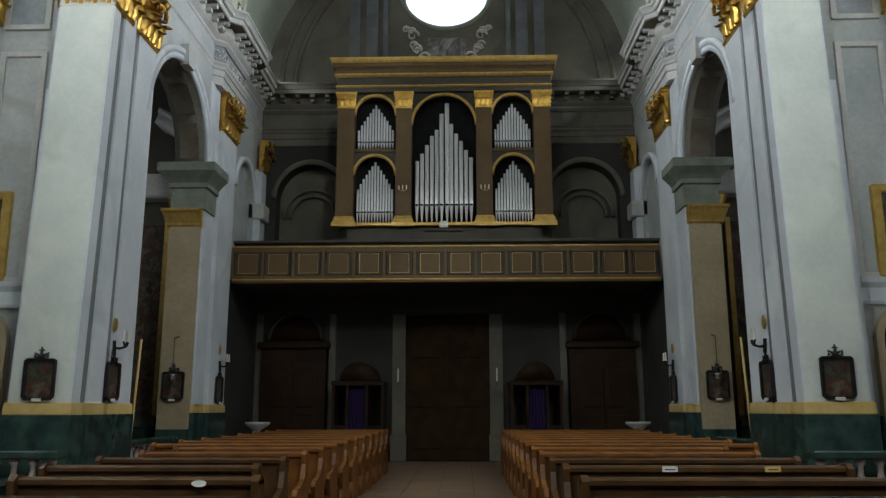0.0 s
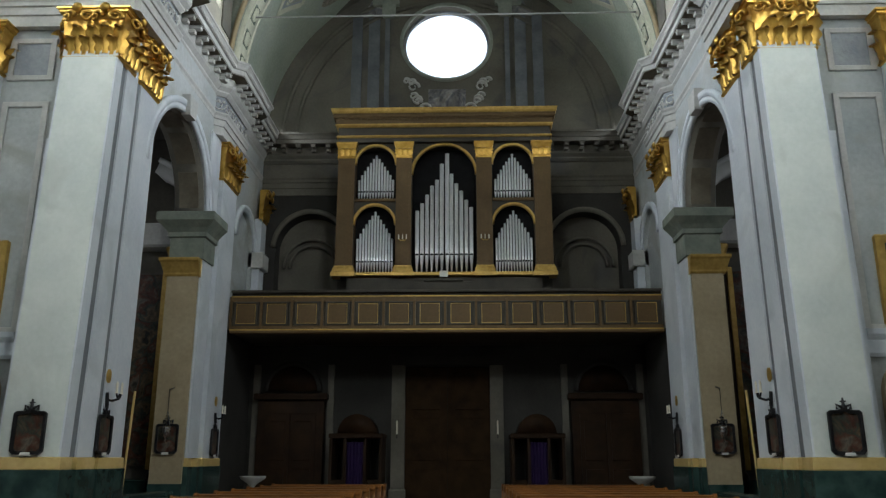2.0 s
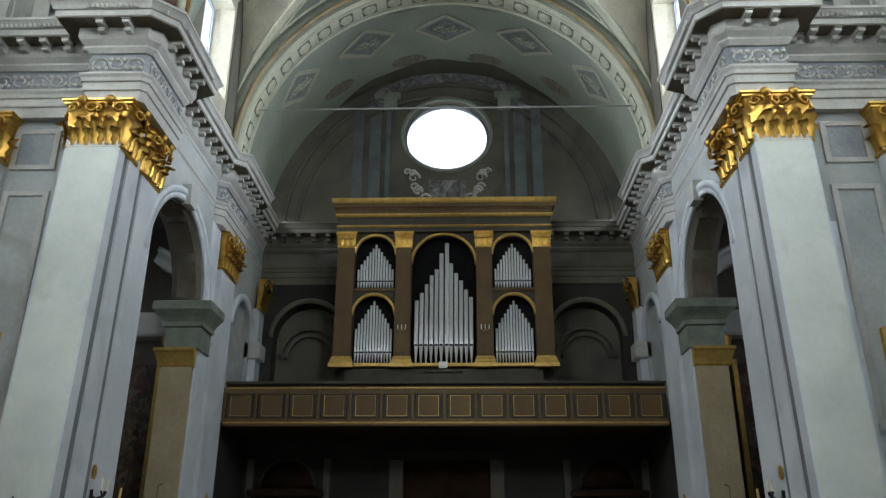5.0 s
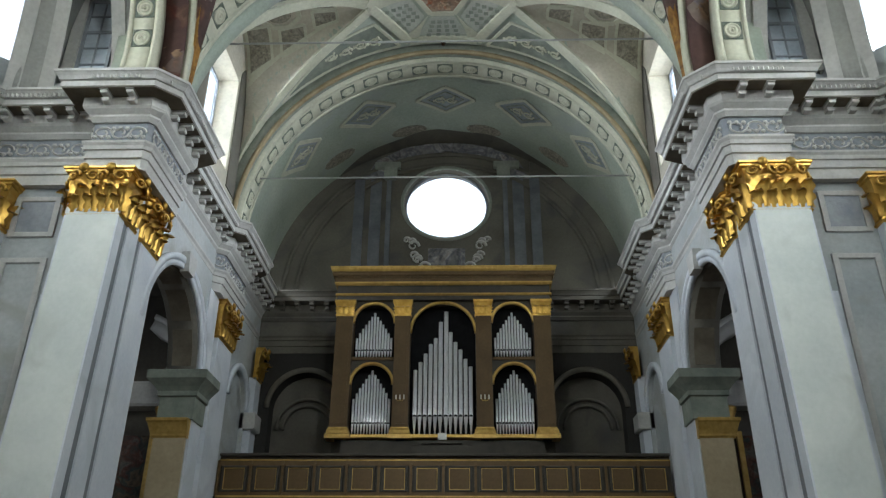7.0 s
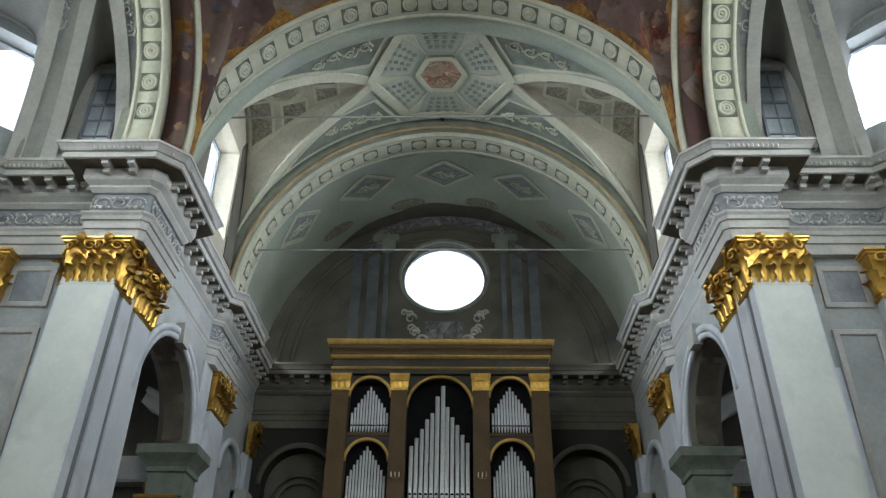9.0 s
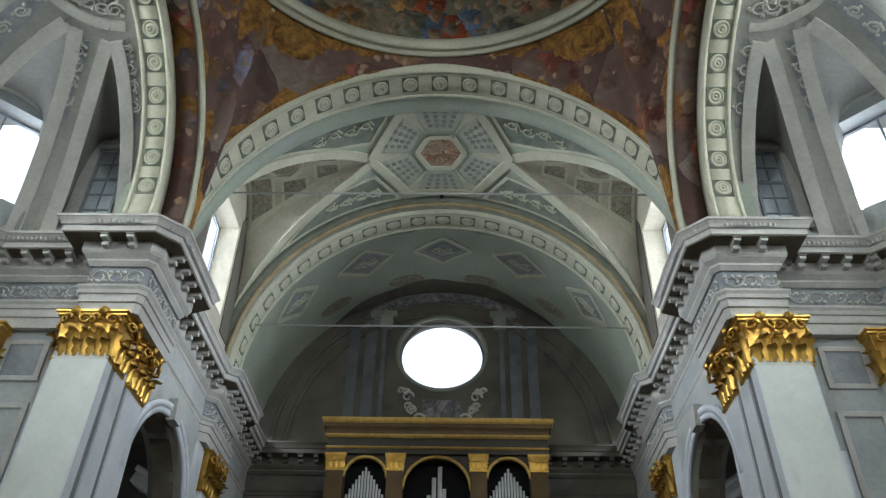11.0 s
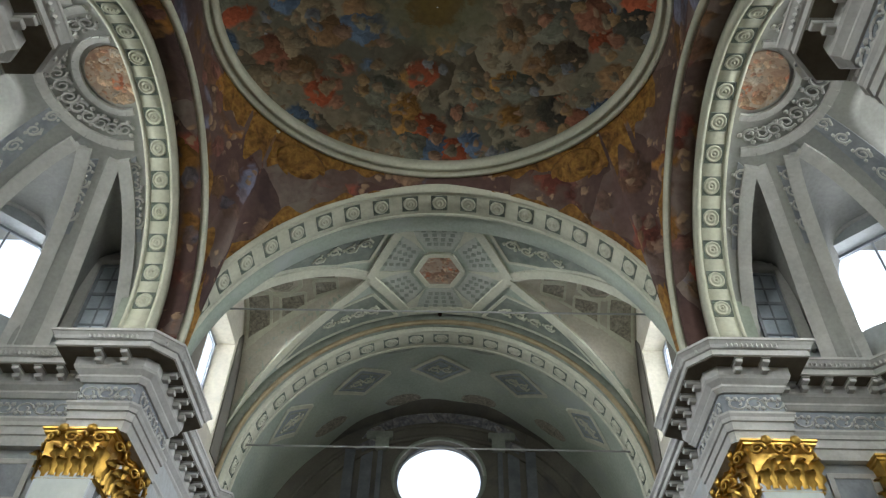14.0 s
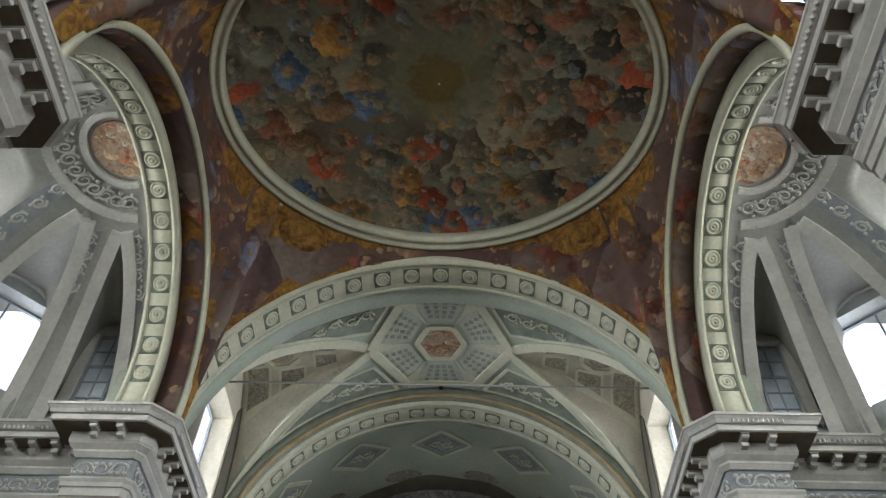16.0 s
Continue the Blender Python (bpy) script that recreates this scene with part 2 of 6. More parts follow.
    # draped forms in two sizes
    for sc, gate, size, tone in ((1.3, crowd, 0.62, 0.0), (2.6, crowd - 0.2, 0.5, 0.45)):
        d, c, lit = forms(w2, scale * sc, (-0.5, 0.7, 0.35))
        lit = math_("ADD", lit, math_("MULTIPLY", math_("SUBTRACT", noise(w2, scale * 5.5, 4, 1.2).outputs["Fac"], 0.5), 1.3))
        k = len(cloths)
        cloth = ramp(c.outputs[0], [(i / k, q) for i, q in enumerate(cloths)], True)
        cloth = mix("MIX", tone, cloth, clouds[2])
        cloth = mix("MULTIPLY", 1.0, cloth, ramp(lit, [(0.1, grey(0.42)), (0.5, grey(0.95)), (0.78, grey(1.4)), (0.97, grey(1.85))]))
        there = math_("MULTIPLY", ramp(d, [(size - 0.1, grey(1.0)), (size, grey(0.0))]), ramp(noise(raw, scale * 0.9, 3).outputs["Fac"], [(0.97 - crowd, grey(0.0)), (1.03 - crowd, grey(1.0))]))
        some = math_("LESS_THAN", c.outputs[1], 0.5 + gate * 0.6)
        col = mix("MIX", math_("MULTIPLY", there, some), col, cloth)
    # small pale limbs and faces among them
    d, c, lit = forms(w2, scale * 4.6, (-0.4, 0.6, 0.3))
    skin = mix("MULTIPLY", 1.0, (0.33, 0.215, 0.135), ramp(lit, [(0.2, grey(0.35)), (0.7, grey(1.15))]))
    there = math_("MULTIPLY", ramp(d, [(0.28, grey(1.0)), (0.42, grey(0.0))]), math_("LESS_THAN", c.outputs[0], 0.3))
    there = math_("MULTIPLY", there, math_("GREATER_THAN", noise(raw, scale * 0.62, 2).outputs["Fac"], 0.97 - crowd))
    col = mix("MIX", there, col, skin)
    if heaven:
        # the painting opens to a golden middle, a pale sky round it and a dark ring of cloud about that
        cx, cy, rx, ry = heaven
        mp, ln = n.new("ShaderNodeMapping"), n.new("ShaderNodeVectorMath")
        mp.vector_type = "POINT"
        mp.inputs["Location"].default_value = (-cx / rx, -cy / ry, 0)
        mp.inputs["Scale"].default_value = (1 / rx, 1 / ry, 0)
        ln.operation = "LENGTH"
        l.new(raw, mp.inputs["Vector"])
        l.new(mp.outputs[0], ln.inputs[0])
        dist = math_("ADD", ln.outputs["Value"], math_("MULTIPLY", math_("SUBTRACT", fold, 0.5), 0.22))
        sky_ = ramp(dist, [(0.06, (0.17, 0.115, 0.035)), (0.14, (0.15, 0.105, 0.04)), (0.17, (0.16, 0.15, 0.085)), (0.30, (0.17, 0.165, 0.11)), (0.40, (0.15, 0.14, 0.10)), (0.5, (0.10, 0.09, 0.065))])
        col = mix("MIX", ramp(dist, [(0.14, grey(0.95)), (0.28, grey(0.72)), (0.38, grey(0.2)), (0.5, grey(0.0))]), col, sky_)
    col = mix("OVERLAY", 0.25, col, noise(raw, 9.0, 4).outputs["Fac"])
    l.new(col, b.inputs["Base Color"])
    b.inputs["Roughness"].default_value, b.inputs["Specular IOR Level"].default_value = rough, 0.2
    return m


SKY_FRESCO = figures("dome_fresco", [(0.30, 0.075, 0.035), (0.10, 0.075, 0.05), (0.26, 0.20, 0.125), (0.10, 0.145, 0.22), (0.24, 0.14, 0.07), (0.33, 0.17, 0.05), (0.15, 0.15, 0.115), (0.24, 0.10, 0.06), (0.06, 0.055, 0.045)], [(0.075, 0.058, 0.04), (0.16, 0.132, 0.09), (0.25, 0.21, 0.145), (0.36, 0.31, 0.22)], (0.17, 0.16, 0.12), 1.05, 0.5, 0.72, heaven=(0.0, 8.0, 3.9, 3.5))
CORNER_FRESCO = figures("pendentive_fresco", [(0.22, 0.10, 0.022), (0.16, 0.045, 0.03), (0.11, 0.11, 0.15), (0.20, 0.12, 0.075), (0.10, 0.05, 0.03)], [(0.06, 0.035, 0.032), (0.10, 0.062, 0.052), (0.135, 0.09, 0.075), (0.19, 0.15, 0.125)], (0.105, 0.058, 0.05), 0.85, 0.5, 0.5)
OCHRE = fresco("ochre_fresco_border", [(0.14, 0.06, 0.014), (0.27, 0.14, 0.03), (0.20, 0.095, 0.022), (0.10, 0.045, 0.015)], 2.0, 2.0)
ANGEL = figures("red_and_flesh_fresco", [(0.36, 0.12, 0.06), (0.42, 0.29, 0.19), (0.30, 0.17, 0.10), (0.36, 0.30, 0.24)], [(0.20, 0.11, 0.07), (0.30, 0.18, 0.12), (0.35, 0.25, 0.18), (0.42, 0.35, 0.28)], (0.33, 0.25, 0.19), 3.2, 0.2, 0.56)
GRISAILLE = fresco("grisaille_painting", [(0.20, 0.185, 0.145), (0.32, 0.295, 0.235), (0.25, 0.23, 0.185), (0.35, 0.325, 0.26)], 3.0, 1.5)
CURTAIN_FRESCO = fresco("dark_painted_drapery", [(0.08, 0.08, 0.09), (0.22, 0.21, 0.21), (0.13, 0.13, 0.15), (0.30, 0.29, 0.28), (0.16, 0.12, 0.11)], 1.3, 2.0)
CANVAS = fresco("dark_oil_painting", [(0.03, 0.03, 0.025), (0.14, 0.10, 0.06), (0.05, 0.06, 0.05), (0.10, 0.04, 0.025), (0.13, 0.115, 0.09), (0.04, 0.04, 0.035)], 2.2, 0.8, 0.35)


def glass():
    m = bpy.data.materials.new("clear_window_glass")
    m.use_nodes = True
    b = m.node_tree.nodes["Principled BSDF"]
    b.inputs["Transmission Weight"].default_value, b.inputs["Roughness"].default_value, b.inputs["IOR"].default_value = 1.0, 0.0, 1.02
    b.inputs["Base Color"].default_value = (0.95, 0.98, 1.0, 1)
    return m


GLASS = glass()

# ---- mesh helpers ----
def put(name, verts, faces, material, parent=None, label="", smooth=False):
    """One mesh object from corners and faces, under a parent where one is given."""
    me = bpy.data.meshes.new(name)
    me.from_pydata([tuple(v) for v in verts], [], faces)
    me.materials.append(material)
    if smooth:
        me.polygons.foreach_set("use_smooth", [True] * len(me.polygons))
    me.update()
    ob = new(name, me)
    if parent:
        ob.parent = parent
    if label:
        ob["label"] = label
    return ob


class Shape:
    """Corners and faces of one mesh, gathered piece by piece."""

    def __init__(self):
        self.v, self.f = [], []

    def add(self, v, f):
        k = len(self.v)
        self.v += [tuple(p) for p in v]
        self.f += [tuple(i + k for i in q) for q in f]
        return self

    def box(self, x0, x1, y0, y1, z0, z1, b=0.0):
        if b:
            o = [(x0 + b, y0 + b), (x1 - b, y0 + b), (x1 - b, y1 - b), (x0 + b, y1 - b)]
            m = [(x0, y0), (x1, y0), (x1, y1), (x0, y1)]
            v = [(*p, z0) for p in o] + [(*p, z0 + b) for p in m] + [(*p, z1 - b) for p in m] + [(*p, z1) for p in o]
            f = [(3, 2, 1, 0), (12, 13, 14, 15)]
            for r in range(3):
                f += [(4 * r + i, 4 * r + (i + 1) % 4, 4 * r + 4 + (i + 1) % 4, 4 * r + 4 + i) for i in range(4)]
            return self.add(v, f)
        v = [(x, y, z) for z in (z0, z1) for x, y in ((x0, y0), (x1, y0), (x1, y1), (x0, y1))]
        return self.add(v, [(3, 2, 1, 0), (4, 5, 6, 7), (0, 1, 5, 4), (1, 2, 6, 5), (2, 3, 7, 6), (3, 0, 4, 7)])

    def prism(self, plan, z0, z1):
        """An upright prism over a plan (counter-clockwise)."""
        n = len(plan)
        v = [(x, y, z0) for x, y in plan] + [(x, y, z1) for x, y in plan]
        f = [tuple(range(n))[::-1], tuple(range(n, 2 * n))] + [(i, (i + 1) % n, n + (i + 1) % n, n + i) for i in range(n)]
        return self.add(v, f)

    def plate(self, outline, axis, a, b):
        """An outline given in two coordinates, thickened along axis from a to b."""
        def at(p, w):
            return {"x": (w, p[0], p[1]), "y": (p[0], w, p[1]), "z": (p[0], p[1], w)}[axis]
        n = len(outline)
        v = [at(p, a) for p in outline] + [at(p, b) for p in outline]
        f = [tuple(range(n))[::-1], tuple(range(n, 2 * n))] + [(i, (i + 1) % n, n + (i + 1) % n, n + i) for i in range(n)]
        return self.add(v, f)

    def lathe(self, profile, x=0, y=0, sides=16, z=0):
        """A turned form: profile of (radius, height) about an upright axis."""
        v = [(x + r * math.cos(2 * math.pi * i / sides), y + r * math.sin(2 * math.pi * i / sides), z + h) for r, h in profile for i in range(sides)]
        f = [(j * sides + i, j * sides + (i + 1) % sides, (j + 1) * sides + (i + 1) % sides, (j + 1) * sides + i) for j in range(len(profile) - 1) for i in range(sides)]
        f += [tuple(range(sides))[::-1], tuple(range((len(profile) - 1) * sides, len(profile) * sides))]
        return self.add(v, f)

    def tube(self, path, r, sides=8):
        pts = [Vector(p) for p in path]
        v, f = [], []
        for i, p in enumerate(pts):
            d = (pts[min(i + 1, len(pts) - 1)] - pts[max(i - 1, 0)]).normalized()
            u = d.cross(Vector((0, 0, 1)) if abs(d.z) < 0.9 else Vector((1, 0, 0))).normalized()
            w = d.cross(u)
            rr = r[i] if isinstance(r, (list, tuple)) else r
            v += [p + u * rr * math.cos(2 * math.pi * k / sides) + w * rr * math.sin(2 * math.pi * k / sides) for k in range(sides)]
        for i in range(len(pts) - 1):
            f += [(i * sides + k, i * sides + (k + 1) % sides, (i + 1) * sides + (k + 1) % sides, (i + 1) * sides + k) for k in range(sides)]
        f += [tuple(range(sides))[::-1], tuple(range((len(pts) - 1) * sides, len(pts) * sides))]
        return self.add(v, f)

    def sweep(self, path, profile, closed=False):
        """A moulding: profile of (outward, height) drawn along a plan path; outward is to the path's right."""
        n = len(path)
        p = [Vector((x, y)) for x, y in path]
        nor = []
        for i in range(n):
            ds = []
            if i > 0 or closed:
                ds.append((p[i] - p[i - 1]).normalized())
            if i < n - 1 or closed:
                ds.append((p[(i + 1) % n] - p[i]).normalized())
            ns = [Vector((d.y, -d.x)) for d in ds]
            if len(ns) == 1:
                nor.append(ns[0])
            else:
                m = ns[0] + ns[1]
                m = m.normalized() if m.length > 1e-6 else ns[0]
                nor.append(m / max(0.35, m.dot(ns[0])))
        k = len(profile)
        v = [(p[i].x + nor[i].x * o, p[i].y + nor[i].y * o, z) for i in range(n) for o, z in profile]
        f = [(i * k + j, ((i + 1) % n) * k + j, ((i + 1) % n) * k + (j + 1) % k, i * k + (j + 1) % k) for i in range(n if closed else n - 1) for j in range(k)]
        if not closed:
            f += [tuple(range(k)), tuple(range((n - 1) * k, n * k))[::-1]]
        return self.add(v, f)

    def arch(self, cu, cz, r0, r1, axis, a, b, n=32, start=0.0, end=math.pi):
        """A curved bar in an upright plane: radii r0 to r1 about (cu, cz), thickened along axis from a to b."""
        v = []
        for i in range(n + 1):
            t = start + (end - start) * i / n
            for r in (r0, r1):
                for w in (a, b):
                    u, z = cu + r * math.cos(t), cz + r * math.sin(t)
                    v.append((u, w, z) if axis == "y" else (w, u, z))
        f = []
        for i in range(n):
            k = 4 * i
            f += [(k, k + 1, k + 5, k + 4), (k + 1, k + 3, k + 7, k + 5), (k + 3, k + 2, k + 6, k + 7), (k + 2, k, k + 4, k + 6)]
        f += [(0, 2, 3, 1), (4 * n, 4 * n + 1, 4 * n + 3, 4 * n + 2)]
        return self.add(v, f)

    def wall_with_arch(self, axis, a, b, u0, u1, z0, z1, cu, r, spring, n=24):
        """A wall from u0 to u1 and z0 to z1, with an arched opening right through it down to its foot."""
        arc = [(cu + r * math.cos(math.pi * i / n), spring + r * math.sin(math.pi * i / n)) for i in range(n + 1)]

        def at(p, w):
            return (p[0], w, p[1]) if axis == "y" else (w, p[0], p[1])
        for lo, hi in ((cu + r, u1), (u0, cu - r)):
            if hi - lo > 1e-4:
                c = [(lo, z0), (hi, z0), (hi, spring), (lo, spring)]
                self.plate(c, axis, a, b)
        top = []
        for i in range(n + 1):
            t = i / n
            top.append((u1 + (u0 - u1) * t, z1))
        v = [at(p, a) for p in arc] + [at(p, b) for p in arc] + [at(p, a) for p in top] + [at(p, b) for p in top]
        m = n + 1
        f = []
        for i in range(n):
            f += [(i, i + 1, 2 * m + i + 1, 2 * m + i), (m + i, 3 * m + i, 3 * m + i + 1, m + i + 1), (i, m + i, m + i + 1, i + 1), (2 * m + i, 2 * m + i + 1, 3 * m + i + 1, 3 * m + i)]
        v2 = [at((u1, spring), a), at((u1, spring), b), at((u0, spring), a), at((u0, spring), b)]
        k = len(v)
        v += v2
        f += [(0, 2 * m, k), (m, k + 1, 3 * m), (n, k + 2, 2 * m + n), (m + n, 3 * m + n, k + 3), (k, 2 * m, 3 * m, k + 1), (k + 2, k + 3, 3 * m + n, 2 * m + n)]
        return self.add(v, f)

    def grid(self, pts, rows, cols, skip=()):
        f = [(r * cols + c, r * cols + c + 1, (r + 1) * cols + c + 1, (r + 1) * cols + c) for r in range(rows - 1) for c in range(cols - 1) if (r, c) not in skip]
        return self.add(pts, f)

    def turned(self, m):
        self.v = [tuple(m @ Vector(p)) for p in self.v]
        return self

    def done(self, name, material, parent=None, label="", smooth=False):
        return put(name, self.v, self.f, material, parent, label, smooth)


def thing(name, label, category, group="", kind="", at=(0, 0, 0)):
    ob = tagged(new(name), label, category, group, kind)
    ob.location = at
    return ob


def again(ob, m, parent=None):
    """Another object on the same mesh, at pose m."""
    o = new(ob.name.split(".")[0], ob.data)
    if parent:
        o.parent = parent
    o.matrix_basis = m
    return o


def flip(path, s):
    """The plan path for the side s: the left one as given, the right one mirrored and turned round."""
    return [(x, y) for x, y in path] if s < 0 else [(-x, y) for x, y in reversed(path)]

# ---- large structure ----
A = 5.22            # half width between the pilasters
CAP0, CAP1 = 7.88, 8.73   # capitals
CORN = 10.42        # lip of the cornice
SPR = 10.5          # springing of the vaults
END = 21.5          # end wall
YC = 8.4            # middle of the crossing

ground = thing("floor", "worn stone slab floor of the church", "floor", kind="structure")
Shape().box(-14, 14, -10, 26, -0.3, -0.012).done("floor_bed", JOINT, ground)

# near piers, with two upright channels in the side towards the nave
PIER = [(-6.6, 12.46), (-6.15, 12.46), (-6.15, 11.8), (-A, 11.8), (-A, 12.02), (-5.36, 12.03), (-5.36, 12.19), (-A, 12.2), (-A, 12.62), (-5.36, 12.63), (-5.36, 12.76), (-A, 12.77), (-A, 13.5), (-5.5, 13.5)]
# far piers
PIER2 = [(-6.0, 17.0), (-5.32, 17.0), (-5.32, 16.86), (-5.28, 16.86), (-5.28, 17.52), (-5.40, 17.52), (-5.40, 17.66), (-A, 17.66), (-A, 18.8), (-5.4, 18.8)]


def batter(sh):
    """The near piers spread a little towards the foot, on the side of the crossing."""
    sh.v = [(x, y - 0.36 * (13.5 - y) / 1.7 * (CAP1 - max(z, 1.2)) / (CAP1 - 1.2), z) for x, y, z in sh.v]
    return sh


for s in (-1, 1):
    for path, nm in ((PIER, "near"), (PIER2, "far")):
        shape = batter if nm == "near" else (lambda sh: sh)
        plan = path + ([(-6.6, 13.5)] if nm == "near" else [(-6.0, 18.8)])
        pl = flip(plan, s)
        pier = thing("pier", "tall pale stucco pier on a dark green marble base", "pier", "piers of the nave", "structure")
        shape(Shape().prism(pl, 1.2, CAP1)).done("shaft", PALE, pier)
        if nm == "near":
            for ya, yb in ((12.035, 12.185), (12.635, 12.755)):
                # dark strips nearly fill the channels, in place of the shade within
                batter(Shape().box(*sorted((s * 5.245, s * 5.40)), ya, yb, 1.46, CAP0 - 0.06)).done("channel", CHANNEL_SHADE, pier, "grey painted channel")
            # the front's greener tint stands for the light that falls on it
            fr = flip([(-6.12, 11.8), (-5.25, 11.8)], s)
            batter(Shape().sweep(fr, [(0.0, 1.45), (0.006, 1.45), (0.006, CAP0), (0.0, CAP0)])).done("front_face", CREAM, pier, "pale marbled front face, tinted for the greener light on it")
        shape(Shape().sweep(flip(path, s), [(-0.2, 0), (0.11, 0), (0.11, 0.32), (0.07, 0.38), (0.05, 0.42), (0.05, 1.285), (-0.2, 1.285)])).done("base", GREEN, pier, "dark green marble base")
        shape(Shape().sweep(flip(path, s), [(-0.2, 1.285), (0.03, 1.285), (0.035, 1.30), (0.03, 1.45), (0.012, 1.46), (-0.2, 1.46)])).done("band", YELLOW, pier, "yellow ochre marble band")

# jamb pilasters of the side arches on the far piers
for s in (-1, 1):
    p = thing("jamb_pilaster", "beige jamb pilaster with gilded cap and grey impost", "pilaster", "jamb pilasters", "structure")
    x0, x1 = sorted((s * 5.33, s * 6.0))
    Shape().box(x0, x1, 16.75, 16.9, 0.95, 5.3).done("face", BEIGE, p)
    Shape().box(x0, x1, 16.72, 16.9, 0, 0.95, 0.01).done("base", GREEN, p)
    Shape().sweep(flip([(-6.02, 17.1), (-6.02, 16.77), (-5.3, 16.77)], s), [(-0.1, 5.28), (0.03, 5.28), (0.05, 5.32), (0.05, 5.36), (0.08, 5.46), (0.12, 5.58), (0.15, 5.62), (0.15, 5.68), (-0.1, 5.68)]).done("cap", GOLD_PAINT, p, "dull gilded cap")
    Shape().sweep(flip([(-6.0, 17.4), (-6.0, 16.75), (-5.24, 16.75), (-5.24, 17.5)], s), [(-0.2, 5.68), (0.0, 5.68), (0.0, 6.15), (0.05, 6.17), (0.05, 6.27), (0.12, 6.36), (0.22, 6.46), (0.26, 6.5), (0.26, 6.68), (0.22, 6.7), (-0.2, 6.7)]).done("impost", FIELD, p, "grey moulded impost")

# side walls of the nave, with the arches to the chapels
for s in (-1, 1):
    wl = thing("wall_west" if s < 0 else "wall_east", "grey stucco nave wall with a round chapel arch", "wall", kind="structure")
    a, b = sorted((s * 5.32, s * 6.0))
    Shape().wall_with_arch("x", a, b, 13.4, 17.02, 0, CAP1, 15.15, 1.68, 6.66).done("wall", GREY, wl)
    a2, b2 = sorted((s * 5.24, s * 5.33))
    Shape().arch(15.15, 6.66, 1.68, 1.80, "x", a2, b2).arch(15.15, 6.66, 1.80, 1.93, "x", *sorted((s * 5.21, s * 5.33))).done("archivolt", PALE, wl, "pale moulded arch surround", True)
    Shape().plate([(14.98, 8.28), (15.32, 8.28), (15.40, 8.70), (14.90, 8.70)], "x", *sorted((s * 5.14, s * 5.33))).done("keystone", STONE, wl)
    # soffit of the arch, its shade put into a dark strip, and panels
    Shape().arch(15.15, 6.66, 1.665, 1.685, "x", *sorted((s * 5.34, s * 5.99)), n=24).done("soffit", DUSK, wl, "arch soffit, darkened for its shade", True)
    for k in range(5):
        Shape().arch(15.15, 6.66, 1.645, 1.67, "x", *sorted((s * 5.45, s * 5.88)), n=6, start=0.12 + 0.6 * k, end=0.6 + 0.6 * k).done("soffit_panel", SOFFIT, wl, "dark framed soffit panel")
    # bay under the organ
    Shape().wall_with_arch("x", a, b, 18.75, END, 4.5, CAP1, 20.0, 0.85, 6.9).done("wall", GREY, wl)
    # below the gallery floor the wall is coloured dark to stand for shade
    Shape().box(a, b, 18.75, END, 0, 4.5).done("wall", GALLERY_SHADE, wl, "wall under the gallery, darkened for gallery shade")
    Shape().box(*sorted((s * 5.42, s * 5.5)), 19.0, 21.0, 4.6, 8.0).done("niche_back", GREY, wl)
    Shape().arch(20.0, 6.9, 0.85, 1.02, "x", a2, b2).done("archivolt", PALE, wl, "", True)
    Shape().box(*sorted((s * 5.0, s * 6.0)), 20.85, 21.45, 6.45, 6.9, 0.03).done("impost", STONE, wl)
    Shape().box(*sorted((s * 5.12, s * 5.4)), 20.95, 21.45, 4.65, CAP0).done("corner_pilaster", PALE, wl)
    # wall over the near pier and behind it
    Shape().box(a, b, 13.4, END, CAP1, SPR).done("wall", GREY, wl)

# end wall with the round window, niches and the doorway
ew = thing("wall_south", "dark painted end wall with a round window, niches and doorway", "wall", kind="structure")
W0, WR = 13.56, 1.30


def ring_wall(sh, y0, y1, cx, cz, r, half, z0, z1, n=48):
    """A wall with a round hole."""
    v, f = [], []
    for i in range(n):
        t = 2 * math.pi * i / n
        c, q = math.cos(t), math.sin(t)
        k = min(half / abs(c) if abs(c) > 1e-6 else 1e9, ((z1 - cz) if q > 0 else (cz - z0)) / abs(q) if abs(q) > 1e-6 else 1e9)
        for y in (y0, y1):
            v += [(cx + r * c, y, cz + r * 0.93 * q), (cx + k * c, y, cz + k * q)]
    for i in range(n):
        a, b = 4 * i, 4 * ((i + 1) % n)
        f += [(a, b, b + 1, a + 1), (a + 2, a + 3, b + 3, b + 2), (a, a + 2, b + 2, b), (a + 1, b + 1, b + 3, a + 3)]
    return sh.add(v, f)


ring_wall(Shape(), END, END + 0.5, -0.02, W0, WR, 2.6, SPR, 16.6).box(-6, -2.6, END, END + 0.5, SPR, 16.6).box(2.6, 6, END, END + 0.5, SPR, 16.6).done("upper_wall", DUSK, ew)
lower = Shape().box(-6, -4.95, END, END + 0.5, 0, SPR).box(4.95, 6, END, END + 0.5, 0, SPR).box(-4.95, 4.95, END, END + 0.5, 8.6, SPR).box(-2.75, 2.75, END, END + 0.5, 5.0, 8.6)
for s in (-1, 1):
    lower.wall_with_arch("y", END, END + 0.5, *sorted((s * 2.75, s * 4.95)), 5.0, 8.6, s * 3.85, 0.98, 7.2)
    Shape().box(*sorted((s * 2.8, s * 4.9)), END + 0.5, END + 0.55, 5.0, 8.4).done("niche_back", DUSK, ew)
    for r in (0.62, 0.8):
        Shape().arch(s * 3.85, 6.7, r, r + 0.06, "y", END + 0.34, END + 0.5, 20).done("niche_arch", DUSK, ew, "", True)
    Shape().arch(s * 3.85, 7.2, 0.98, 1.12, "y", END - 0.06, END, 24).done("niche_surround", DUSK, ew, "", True)
